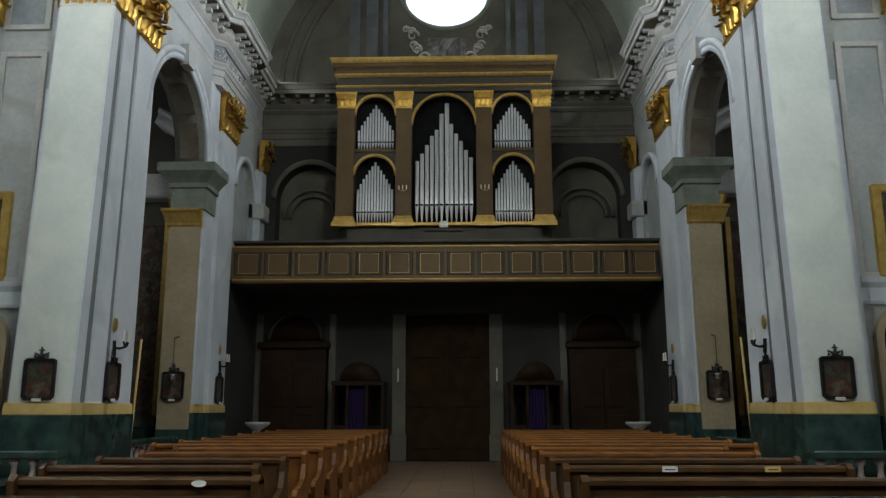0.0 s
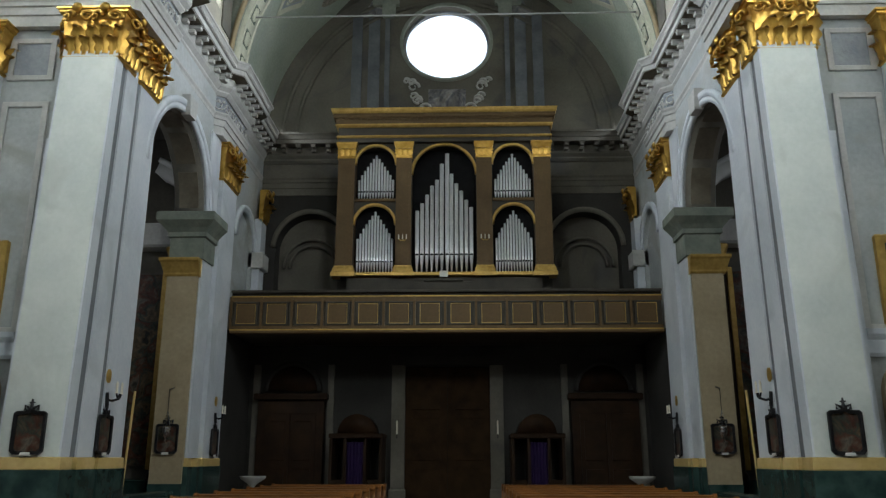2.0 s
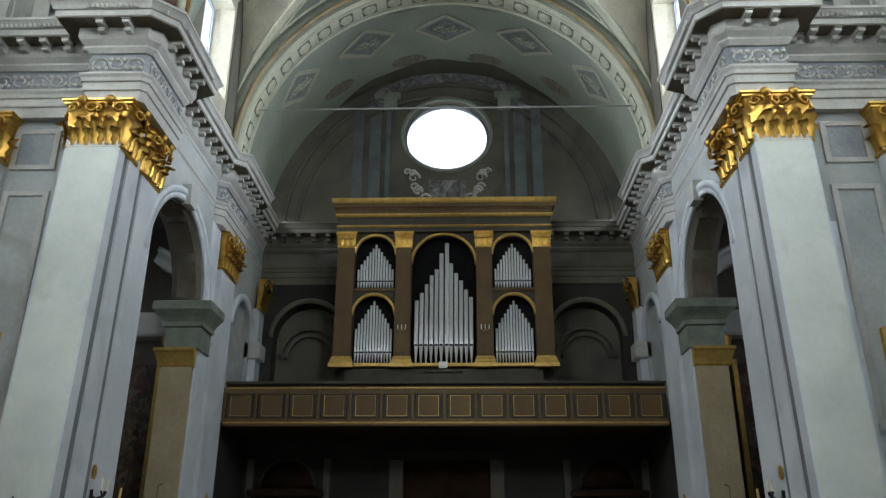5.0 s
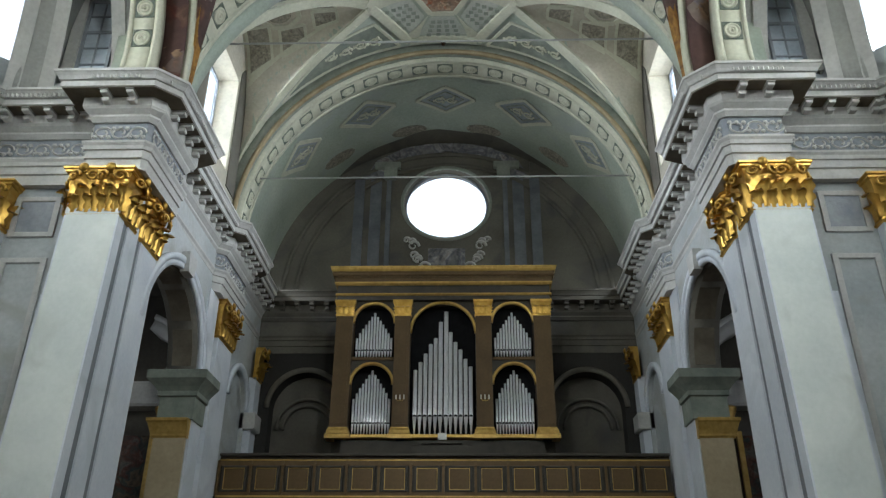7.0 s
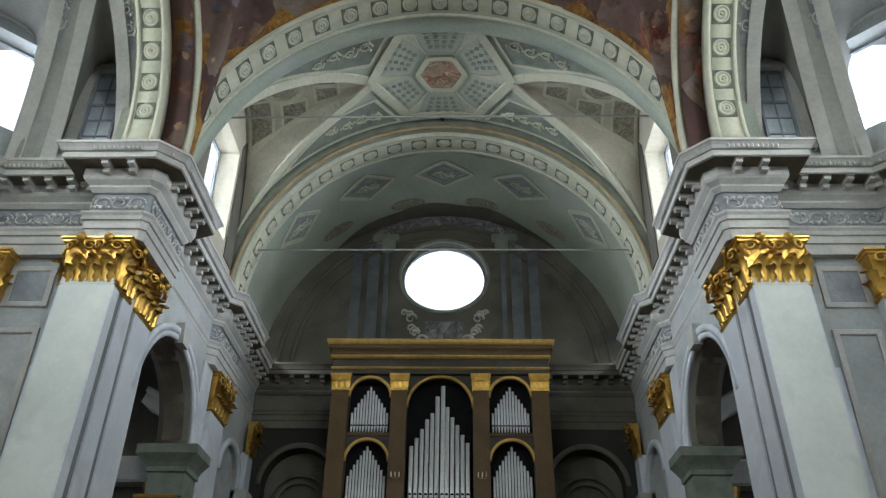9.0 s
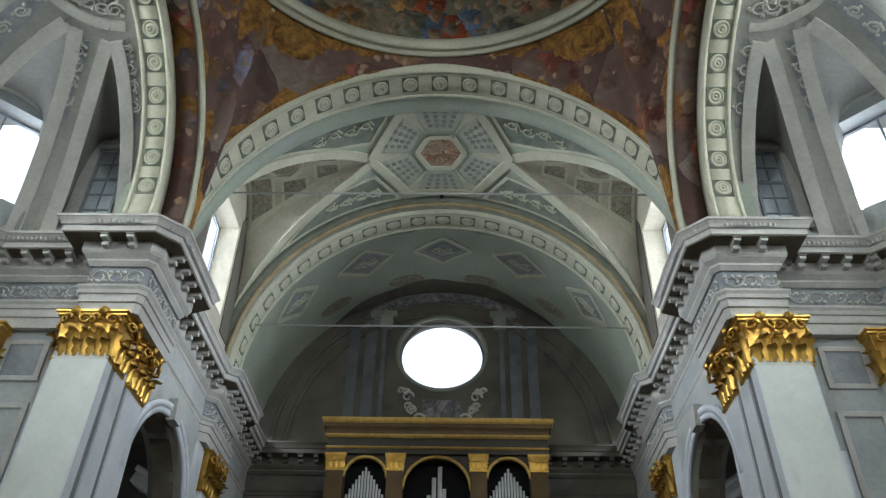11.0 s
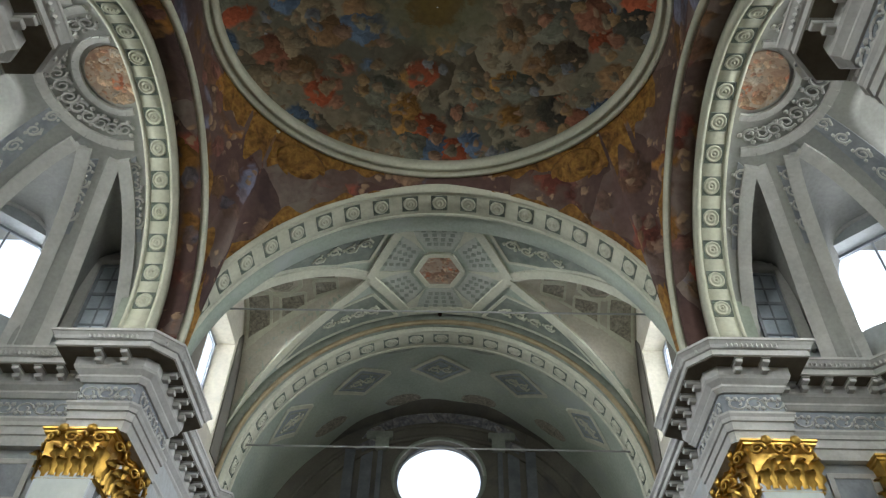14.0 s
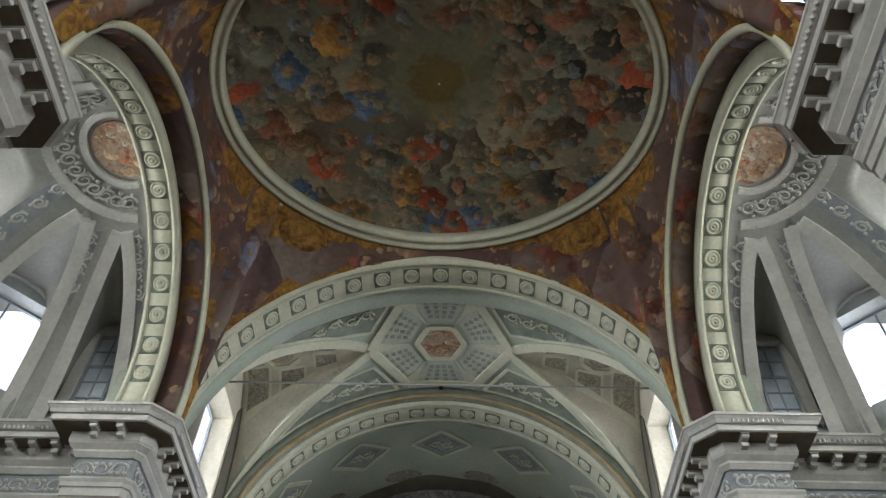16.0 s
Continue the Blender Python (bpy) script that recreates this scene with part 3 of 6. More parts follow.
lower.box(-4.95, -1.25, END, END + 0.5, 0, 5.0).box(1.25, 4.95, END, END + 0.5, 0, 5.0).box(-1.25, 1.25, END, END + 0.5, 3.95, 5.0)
# the gloom under the gallery is put into this wall's colour
lower.done("lower_wall", GALLERY_SHADE, ew, "lower end wall, darkened for gallery shade")
# window surround: splayed ring, flanking painted pilasters and scrolls
Shape().arch(-0.02, W0, WR, WR + 0.10, "y", END - 0.07, END + 0.02, 56, 0, 2 * math.pi).turned(Matrix.Translation((0, 0, W0)) @ Matrix.Diagonal((1, 1, 0.93, 1)) @ Matrix.Translation((0, 0, -W0))).done("window_surround", PANEL, ew, "round stucco window surround", True)
for s in (-1, 1):
    for x, w, d in ((1.72, 0.14, 0.10), (2.02, 0.34, 0.05), (2.55, 0.30, 0.07)):
        Shape().box(*sorted((s * x, s * (x + w))), END - d, END, 10.9, 14.4, 0.01).done("painted_pilaster", DUSKBLUE, ew, "dark blue-grey painted pilaster")
    Shape().box(*sorted((s * 1.45, s * 2.25)), END - 0.16, END, 14.75, 15.0, 0.03).box(*sorted((s * 1.55, s * 1.95)), END - 0.2, END, 14.35, 14.8, 0.05).done("scroll_block", PANEL, ew, "grey stucco scroll block")
Shape().plate([(-2.6, 14.4), (-1.9, 14.5), (-1.5, 15.1), (0, 15.45), (1.5, 15.1), (1.9, 14.5), (2.6, 14.4), (2.2, 15.1), (1.2, 15.65), (0, 15.8), (-1.2, 15.65), (-2.2, 15.1)], "y", END - 0.05, END).done("painted_drapery", CURTAIN_FRESCO, ew, "dark painted drapery over the window")
for sg in (-1, 1):
    fo = Shape()
    rng = random.Random(5)
    for k in range(9):
        cx, cz, r = sg * (0.62 + 0.07 * k + rng.uniform(-0.1, 0.1)), 11.05 + 0.16 * k + rng.uniform(-0.08, 0.08), rng.uniform(0.10, 0.2)
        fo.tube([(cx + r * (1 - q / 16) * math.cos(q * 0.6), END - 0.05, cz + r * (1 - q / 16) * math.sin(q * 0.6)) for q in range(13)], [0.05 - 0.003 * q for q in range(13)], 6)
    fo.done("stucco_foliage", STONE, ew, "pale stucco foliage under the window", True)
Shape().box(-0.55, 0.55, END - 0.04, END, 10.9, 12.0, 0.01).done("tablet", CURTAIN_FRESCO, ew, "dark painted tablet")
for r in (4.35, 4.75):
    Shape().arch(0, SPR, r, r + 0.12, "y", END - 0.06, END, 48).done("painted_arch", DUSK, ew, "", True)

# round window: frame, muntins and glass
wd = thing("window_1", "round window full of white daylight, iron frame", "window", kind="structure")
Shape().arch(-0.02, W0, WR - 0.07, WR, "y", END + 0.25, END + 0.31, 48, 0, 2 * math.pi).turned(Matrix.Translation((0, 0, W0)) @ Matrix.Diagonal((1, 1, 0.93, 1)) @ Matrix.Translation((0, 0, -W0))).done("window_frame", LEAD, wd)
pane = Shape().plate([(-0.02 + (WR - 0.03) * math.cos(2 * math.pi * i / 48), W0 + 0.93 * (WR - 0.03) * math.sin(2 * math.pi * i / 48)) for i in range(48)], "y", END + 0.27, END + 0.28).done("pane", GLASS, wd)
pane.visible_shadow = False

# ---- entablature: architrave, frieze, cornice, with blocks breaking forward over the piers ----
NAVE = [(-9.45, 8.4), (-9.45, 10.85), (-8.0, 12.3), (-5.98, 12.3), (-5.98, 11.79), (-5.06, 11.79), (-5.0, 11.85), (-5.0, 13.45), (-5.42, 13.62), (-5.40, 16.95), (-5.17, 17.15), (-5.17, 18.95), (-5.40, 19.15), (-5.40, END - 0.05)]
EAST = [(x, 17.14 - y) for x, y in reversed(NAVE[:8])]
P_ARCH = [(-0.3, CAP1), (0.03, CAP1), (0.03, 8.93), (0.06, 8.94), (0.06, 9.09), (0.09, 9.10), (0.10, 9.17), (0.13, 9.22), (0.13, 9.26), (-0.3, 9.26)]
P_FRIEZE = [(-0.3, 9.26), (0.02, 9.26), (0.02, 9.68), (-0.3, 9.68)]
P_BED = [(-0.3, 9.68), (0.06, 9.68), (0.09, 9.72), (0.12, 9.76), (0.12, 9.80), (0.20, 9.88), (0.22, 9.93), (0.22, 10.12), (-0.3, 10.12)]
P_LIP = [(-0.3, 10.12), (0.50, 10.12), (0.52, 10.13), (0.52, 10.24), (0.55, 10.25), (0.58, 10.31), (0.62, 10.36), (0.64, 10.37), (0.64, 10.42), (-0.3, 10.46)]


def along(path, step, inset=0.0):
    """Places at even steps along a plan path: x, y and the turn towards the path's right."""
    out = []
    for (x0, y0), (x1, y1) in zip(path, path[1:]):
        d = math.hypot(x1 - x0, y1 - y0)
        n = max(1, int(round((d - 2 * inset) / step)))
        if d < step * 0.7:
            continue
        for i in range(n):
            k = (inset + (d - 2 * inset) * (i + 0.5) / n) / d
            out.append((x0 + (x1 - x0) * k, y0 + (y1 - y0) * k, math.degrees(math.atan2(-(x1 - x0), (y1 - y0)))))
    return out


mod = Shape().box(0.0, 0.27, -0.075, 0.075, -0.03, 0.0).box(0.0, 0.25, -0.06, 0.06, -0.10, -0.03, 0.012).box(0.0, 0.13, -0.06, 0.06, -0.19, -0.10, 0.012)
dent = Shape().box(0.0, 0.055, -0.03, 0.03, -0.08, 0.0)


def entablature(path, s, label):
    pl = flip(path, s)
    e = thing("entablature", label, "entablature", "entablatures", "structure")
    Shape().sweep(pl, P_ARCH).done("architrave", STONE, e)
    Shape().sweep(pl, P_FRIEZE).done("frieze", RELIEF, e, "dark grey frieze")
    Shape().sweep(pl, P_BED).done("bed_moulding", STONE, e)
    Shape().sweep(pl, P_LIP).done("cornice", STONE, e)
    Shape().sweep(pl, [(0.12, 10.104), (0.495, 10.104), (0.495, 10.121), (0.12, 10.121)]).done("soffit", SOFFIT, e, "brown painted soffit between the brackets")
    first = None
    for x, y, r in along(pl, 0.40):
        m = pose(x, y, 10.125, 0, 0, r) @ pose(0.22, 0, 0)
        if first is None:
            first = Shape().add(mod.v, mod.f).done("modillion", STONE, e)
            first.matrix_basis = m
        else:
            again(first, m, e)
    d = Shape()
    for x, y, r in along(pl, 0.105):
        m = pose(x, y, 9.93, 0, 0, r) @ pose(0.10, 0, 0)
        d.add([m @ Vector(p) for p in dent.v], dent.f)
    ds = d.done("dentils", STONE, e)
    ds["kind"] = "stuff"
    # bead course under the lip
    bd = Shape()
    for x, y, r in along(pl, 0.085):
        m = pose(x, y, 10.28, 0, 0, r) @ pose(0.575, 0, 0)
        bd.add([m @ Vector(p) for p in [(0.0, -0.03, 0.03), (0.035, 0, 0.035), (0, 0.03, 0.03), (0.03, 0, -0.03), (0, -0.03, -0.03), (0, 0.03, -0.03)]], [(0, 1, 3, 4), (1, 2, 5, 3)])
    b2 = bd.done("beads", STONE, e)
    b2["kind"] = "stuff"
    # scrolling leaf relief on the frieze
    sc = Shape()
    for k, (x, y, r) in enumerate(along(pl, 0.34)):
        m = pose(x, y, 9.47, 0, 0, r) @ pose(0.025, 0, 0)
        q = 1 if k % 2 else -1
        pts = [(0, 0.17 * math.cos(a) * (1 - a / 12), q * 0.13 * math.sin(a) * (1 - a / 12)) for a in [i * 0.55 for i in range(14)]]
        t = Shape().tube([(0.01, *p[1:]) for p in pts], 0.022, 4)
        sc.add([m @ Vector(p) for p in t.v], t.f)
        for u in (-0.12, 0.0, 0.12):
            t = Shape().lathe([(0.0, 0), (0.05, 0.01), (0.035, 0.035), (0, 0.045)], 0, 0, 5)
            mm = m @ pose(0, u, -q * 0.09, 0, 90, 0)
            sc.add([mm @ Vector(p) for p in t.v], t.f)
    b3 = sc.done("frieze_scrolls", STONE, e, "grey stucco leaf scrolls")
    b3["kind"] = "stuff"
    return e


for s in (-1, 1):
    entablature(NAVE, s, "grey stucco entablature with brackets and leaf frieze")
    entablature(EAST, s, "grey stucco entablature on the choir side of the crossing")
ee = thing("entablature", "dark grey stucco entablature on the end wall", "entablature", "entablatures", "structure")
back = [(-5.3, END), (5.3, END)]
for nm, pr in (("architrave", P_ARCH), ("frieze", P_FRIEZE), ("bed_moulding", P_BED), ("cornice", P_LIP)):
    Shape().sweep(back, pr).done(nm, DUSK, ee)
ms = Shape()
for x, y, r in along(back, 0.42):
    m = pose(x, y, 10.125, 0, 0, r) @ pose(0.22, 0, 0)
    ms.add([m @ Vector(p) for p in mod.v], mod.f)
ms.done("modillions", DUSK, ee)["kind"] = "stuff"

# ---- arches of the crossing ----
rosette = Shape().lathe([(0.0, -0.005), (0.18, -0.005), (0.19, 0.012), (0.175, 0.035), (0.15, 0.035), (0.14, 0.015), (0.11, 0.015), (0.095, 0.04), (0.065, 0.045), (0.055, 0.02), (0.035, 0.02), (0.025, 0.055), (0.0, 0.06)], sides=16)
plate4 = Shape().box(-0.21, 0.21, -0.21, 0.21, -0.02, 0.006).box(-0.21, 0.21, -0.21, -0.185, 0, 0.02).box(-0.21, 0.21, 0.185, 0.21, 0, 0.02).box(-0.21, -0.185, -0.185, 0.185, 0, 0.02).box(0.185, 0.21, -0.185, 0.185, 0, 0.02)
ROS = PLT = None


def arch_band(name, axis, centre, cz, r, w0, w1, count, step, label, oval=1.0, thick=0.5, size=1.0, low=0.0, mid_turn=90.0):
    """A broad arch whose underside carries a row of framed rosettes."""
    global ROS, PLT
    a = thing(name, label, "arch", "decorated arches", "structure")
    Shape().arch(centre, cz, r, r + thick, axis, w0, w1, 64, -low, math.pi + low).done("body", RIB, a, "", True)
    for e0, e1 in ((w0 - 0.02, w0 + 0.05), (w1 - 0.05, w1 + 0.02)):
        Shape().arch(centre, cz, r - 0.03, r + thick * 0.6, axis, e0, e1, 64, -low, math.pi + low).done("edge_moulding", RIB, a, "", True)
    mid = (w0 + w1) / 2
    for i in range(count):
        t = radians(mid_turn + step * (i - (count - 1) / 2))
        u, z = centre + r * math.cos(t), cz + r * math.sin(t)
        inward = Vector((-math.cos(t), 0, -math.sin(t))) if axis == "y" else Vector((0, -math.cos(t), -math.sin(t)))
        across = Vector((0, 1, 0)) if axis == "y" else Vector((1, 0, 0))
        m = Matrix((*zip(across.cross(inward), across, inward),)).to_4x4()
        m = Matrix.Translation((u, mid, z) if axis == "y" else (mid, u, z)) @ m @ Matrix.Diagonal((size, size * oval, 1, 1))
        if PLT is None:
            PLT = Shape().add(plate4.v, plate4.f).done("medallion_ground", MEDAL, a, "dark green framed square")
            ROS = Shape().add(rosette.v, rosette.f).done("rosette", RIB, a, "pale stucco rosette", True)
            PLT.matrix_basis, ROS.matrix_basis = m, m
        else:
            again(PLT, m, a)
            again(ROS, m, a)
    return a


YD = 8.22           # middle of the dome's square
arch_band("crossing_arch", "y", 0.03, 10.22, 5.06, 12.02, 12.74, 23, 7.55, "pale green arch with stucco rosettes at the nave", 1.15, size=0.88)
arch_band("crossing_arch", "y", 0.03, 10.22, 5.06, 3.70, 4.42, 23, 7.55, "pale green arch with stucco rosettes at the choir", 1.15, size=0.88)
na = arch_band("nave_arch", "y", 0.03, 10.43, 4.91, 16.96, 17.62, 23, 7.95, "pale green nave arch with oval stucco rosettes", 0.8, size=0.98)
Shape().arch(0.03, 10.43, 5.0, 5.4, "y", 16.78, 16.97, 64).done("outer_order", PANEL, na, "grey-green outer order", True)
Shape().arch(0.03, 10.43, 4.97, 5.06, "y", 16.70, 16.80, 64).done("roll_moulding", ROLL, na, "ochre roll moulding", True)
ca = thing("reveal_arch", "plain grey-green arch behind the rosette band", "arch", kind="structure")
Shape().arch(0.03, 10.22, 5.16, 5.5, "y", 12.74, 13.34, 64).done("body", VAULT, ca, "", True)
for s in (-1, 1):
    x0, x1 = sorted((s * 4.98, s * 5.48))
    arch_band("crossing_arch", "x", YD, 10.85, 3.03, x0, x1, 16, 11.5, "cream side arch of the crossing with stucco rosettes", 0.95, size=0.86, low=0.14, mid_turn=91.75)
    o = thing("outer_arch", "dark painted outer order of the side arch", "arch", "outer arches", "structure")
    Shape().arch(YD, 10.85, 3.30, 3.75, "x", *sorted((s * 4.56, s * 5.0)), 64, -0.14, math.pi + 0.14).done("painted_soffit", CORNER_FRESCO, o, "", True)
    Shape().arch(YD, 10.85, 3.36, 3.47, "x", *sorted((s * 4.44, s * 4.56)), 64, -0.14, math.pi + 0.14).done("edge_moulding", RIB, o, "", True)

# ---- pendentives, ring and painted dome ----
RA, RB, RZ = 4.52, 3.82, 15.75
RYC = 8.12
dome = thing("dome", "oval painted dome on four painted corner vaults", "dome", kind="structure")


def corner_point(t, u):
    """Underside of the corner vaults: direction t round the middle, u from the arches (0) to the ring (1)."""
    c, q = math.cos(t), math.sin(t)
    hx, hy = 4.52, 3.82
    m = min(hx / abs(c) if abs(c) > 1e-6 else 1e9, hy / abs(q) if abs(q) > 1e-6 else 1e9)
    bx, by = m * c, m * q
    if abs(abs(by) - hy) < 1e-6:
        bz = 10.22 + math.sqrt(max(0.0, 5.10 ** 2 - bx ** 2))
    else:
        bz = 10.85 + math.sqrt(max(0.0, 3.45 ** 2 - by ** 2)) if abs(by) < 3.45 else 10.85 - 0.6 * (abs(by) - 3.45)
    tx, ty = RA * c, RB * q + (RYC - YD)
    h = math.sin(u * math.pi / 2) if bz < 13 else u
    return (bx + (tx - bx) * u, YD + by + (ty - by) * u, bz + (RZ - bz) * (0.35 * h + 0.65 * u))


def corner_vault():
    n, k = 200, 11
    return [corner_point(2 * math.pi * i / n, j / (k - 1)) for i in range(n + 1) for j in range(k)], n + 1, k


def corner_border(lo, hi, seed, t0, t1):
    """Painted ochre border along an edge of a corner vault, with an uneven inner line."""
    pts, n = [], 90
    for i in range(n + 1):
        t = t0 + (t1 - t0) * i / n
        w = 0.06 * math.sin(t * 31 + seed) + 0.05 * math.sin(t * 53 + 2 * seed)
        a, b = (lo, hi + w) if lo == 0 else (lo + w, hi)
        for j in range(9):
            x, y, z = corner_point(t, a + (b - a) * j / 8)
            pts.append((x, y, z - 0.035))
    return Shape().grid(pts, n + 1, 9)


pv, pr, pc = corner_vault()
Shape().grid(pv, pr, pc).done("corner_vaults", CORNER_FRESCO, dome, "brown and ochre frescoed corner vaults", True)
for k in range(4):
    a0 = math.pi / 2 * k
    corner_border(0.72, 1.0, k, a0 + 0.28, a0 + math.pi / 2 - 0.28).done("painted_border", OCHRE, dome, "ochre painted leaf border under the ring", True)
    corner_border(0, 0.13, k + 5, a0 + 0.3, a0 + math.pi / 2 - 0.3).done("painted_border", OCHRE, dome, "ochre painted leaf border along the arches", True)
ell = [(RA * math.cos(2 * math.pi * i / 120), RYC + RB * math.sin(2 * math.pi * i / 120)) for i in range(120)]
Shape().sweep(ell[::-1], [(-0.17, RZ - 0.10), (-0.12, RZ - 0.16), (-0.07, RZ - 0.14), (-0.06, RZ - 0.08), (-0.01, RZ - 0.07), (0.0, RZ - 0.13), (0.07, RZ - 0.12), (0.10, RZ - 0.04), (0.15, RZ - 0.04), (0.18, RZ - 0.08), (0.23, RZ - 0.06), (0.25, RZ + 0.05), (0.25, RZ + 0.2), (-0.17, RZ + 0.2)], True).done("ring", RIB, dome, "pale grey-green moulded oval ring", True)
dp, rows_, cols_ = [], 18, 97
for j in range(rows_):
    u = j / (rows_ - 1) * math.pi / 2
    for i in range(cols_):
        t = 2 * math.pi * i / (cols_ - 1)
        k = math.cos(u) * 0.985 + 0.002
        dp.append((RA * k * math.cos(t), RYC + RB * k * math.sin(t), RZ + 0.08 + 0.5 * math.sin(u)))
Shape().grid(dp, rows_, cols_).done("painted_shell", SKY_FRESCO, dome, "fresco of clouds in brown, blue and red", True)

for sx_ in (-1, 1):
    for sy_ in (-1, 1):
        c_ = Shape().lathe([(0.0, -0.04), (0.42, -0.04), (0.50, 0.0), (0.44, 0.05), (0.36, 0.03), (0.30, 0.06), (0.0, 0.10)], sides=20)
        way = Vector((-sx_ * 0.45, -sy_ * 0.55, -0.72))
        c_.turned(Matrix.Translation((sx_ * 3.0, RYC + sy_ * 3.22, 15.25)) @ way.to_track_quat("Z", "Y").to_matrix().to_4x4() @ Matrix.Diagonal((1.25, 0.8, 1, 1)))
        c_.done("cartouche", OCHRE, dome, "ochre painted cartouche below the ring", True)

# ---- vault of the nave bay, with side vaults over the windows ----
VR = 5.30


def lunette_half(x):
    return 1.74 * max(0.0, (abs(x) - 1.75) / 3.35) ** 0.8


def barrel_z(x, y):
    return SPR - 0.05 + math.sqrt(max(0.0, VR ** 2 - x * x))


def nave_z(x, y):
    b = SPR - 0.05 + math.sqrt(max(0.0, VR ** 2 - x * x))
    h, d = lunette_half(x), abs(y - 15.08)
    if d < h:
        top = 15.45 - 0.05 * (abs(x) - 1.75)
        b += max(0.0, top - b) * math.sqrt(1 - (d / h) ** 3)
    return b


v1 = thing("vault_1", "pale green painted vault of the nave bay", "vault", kind="structure")
nx, ny = 97, 49
gp = []
for i in range(ny):
    y = 13.25 + (16.9 - 13.25) * i / (ny - 1)
    for j in range(nx):
        x = -VR + 0.02 + (2 * VR - 0.04) * j / (nx - 1)
        gp.append((x, y, nave_z(x, y)))
Shape().grid(gp, ny, nx).done("vault_shell", VAULT, v1, "", True)


def strap(fn, a, b, w, t, name, material, parent, label="", n=14):
    """A raised strap on the underside of a vault, between two plan points."""
    (x0, y0), (x1, y1) = a, b
    d = Vector((x1 - x0, y1 - y0)).normalized()
    q = Vector((-d.y, d.x)) * w / 2
    v = []
    for i in range(n + 1):
        k = i / n
        x, y = x0 + (x1 - x0) * k, y0 + (y1 - y0) * k
        for e in (-1, 1):
            xx, yy = x + q.x * e, y + q.y * e
            z = fn(xx, yy)
            v += [(xx, yy, z + 0.05), (xx, yy, z - t)]
    f = []
    for i in range(n):
        k = 4 * i
        f += [(k + 1, k + 5, k + 7, k + 3), (k, k + 4, k + 5, k + 1), (k + 2, k + 3, k + 7, k + 6)]
    f += [(0, 1, 3, 2), (4 * n, 4 * n + 2, 4 * n + 3, 4 * n + 1)]
    return put(name, v, f, material, parent, label)


def sheet(fn, outline, t, name, material, parent, label="", div=6):
    """A thin painted field on the underside of a vault, fanned out from its middle."""
    cx, cy = sum(p[0] for p in outline) / len(outline), sum(p[1] for p in outline) / len(outline)
    ring = []
    for i, p in enumerate(outline):
        q = outline[(i + 1) % len(outline)]
        ring += [(p[0] + (q[0] - p[0]) * k / div, p[1] + (q[1] - p[1]) * k / div) for k in range(div)]
    m = len(ring)
    v = []
    for j in range(1, 5):
        for x, y in ring:
            xx, yy = cx + (x - cx) * j / 4, cy + (y - cy) * j / 4
            v.append((xx, yy, fn(xx, yy) - t))
    v.append((cx, cy, fn(cx, cy) - t))
    f = [(j * m + i, j * m + (i + 1) % m, (j + 1) * m + (i + 1) % m, (j + 1) * m + i) for j in range(3) for i in range(m)]
    f += [(4 * m, (i + 1) % m, i) for i in range(m)]
    v += [(x, y, fn(x, y) + 0.03) for x, y in ring]
    f += [(3 * m + i, 3 * m + (i + 1) % m, 4 * m + 1 + (i + 1) % m, 4 * m + 1 + i) for i in range(m)]
    return put(name, v, f, material, parent, label, False)


def scroll(fn, cx, cy, r, parent, way=1, material=None):
    """A small stucco spiral with leaves, lying on the underside of a vault."""
    pts = []
    for k in range(16):
        t, q = k * 0.6, r * (1 - k / 20)
        x, y = cx + q * math.cos(way * t), cy + 0.8 * q * math.sin(way * t)
        pts.append((x, y, fn(x, y) - 0.03))
    sh = Shape().tube(pts, [0.032 - 0.001 * k for k in range(16)], 5)
    for k in range(3):
        t = 1.0 + k * 2.1
        x, y = cx + r * 1.05 * math.cos(t), cy + 0.85 * r * math.sin(t)
        sh.lathe([(0.0, 0.02), (r * 0.32, 0.01), (r * 0.2, -0.03), (0.0, -0.04)], x, y, 6, fn(x, y) - 0.02)
    return sh.done("scroll_relief", material or RIB, parent, "pale stucco scroll", True)


OY = 15.03
hexo = [(1.76 * math.cos(math.pi * k / 3), OY + 1.76 * math.sin(math.pi * k / 3)) for k in range(6)]
hexi = [(0.60 * math.cos(math.pi * k / 3), OY + 0.64 * math.sin(math.pi * k / 3)) for k in range(6)]
sheet(nave_z, [(x * 0.93, OY + (y - OY) * 0.93) for x, y in hexo], 0.012, "coffer_field", VAULT, v1, "dark green-grey latticed field")
for k in range(6):
    o2, o3 = [(x * 0.9, OY + (y - OY) * 0.9) for x, y in (hexo[k], hexo[(k + 1) % 6])]
    i2, i3 = [(x * 1.25, OY + (y - OY) * 1.25) for x, y in (hexi[k], hexi[(k + 1) % 6])]
    cc = [sum(p[q] for p in (o2, o3, i2, i3)) / 4 for q in (0, 1)]
    sheet(nave_z, [(cc[0] + (x - cc[0]) * 0.82, cc[1] + (y - cc[1]) * 0.9) for x, y in (i2, o2, o3, i3)], 0.02, "lattice_field", LATTICE, v1, "pale green-grey latticed field")
sheet(nave_z, hexi, 0.05, "painted_centre", ANGEL, v1, "red and flesh painted centre")
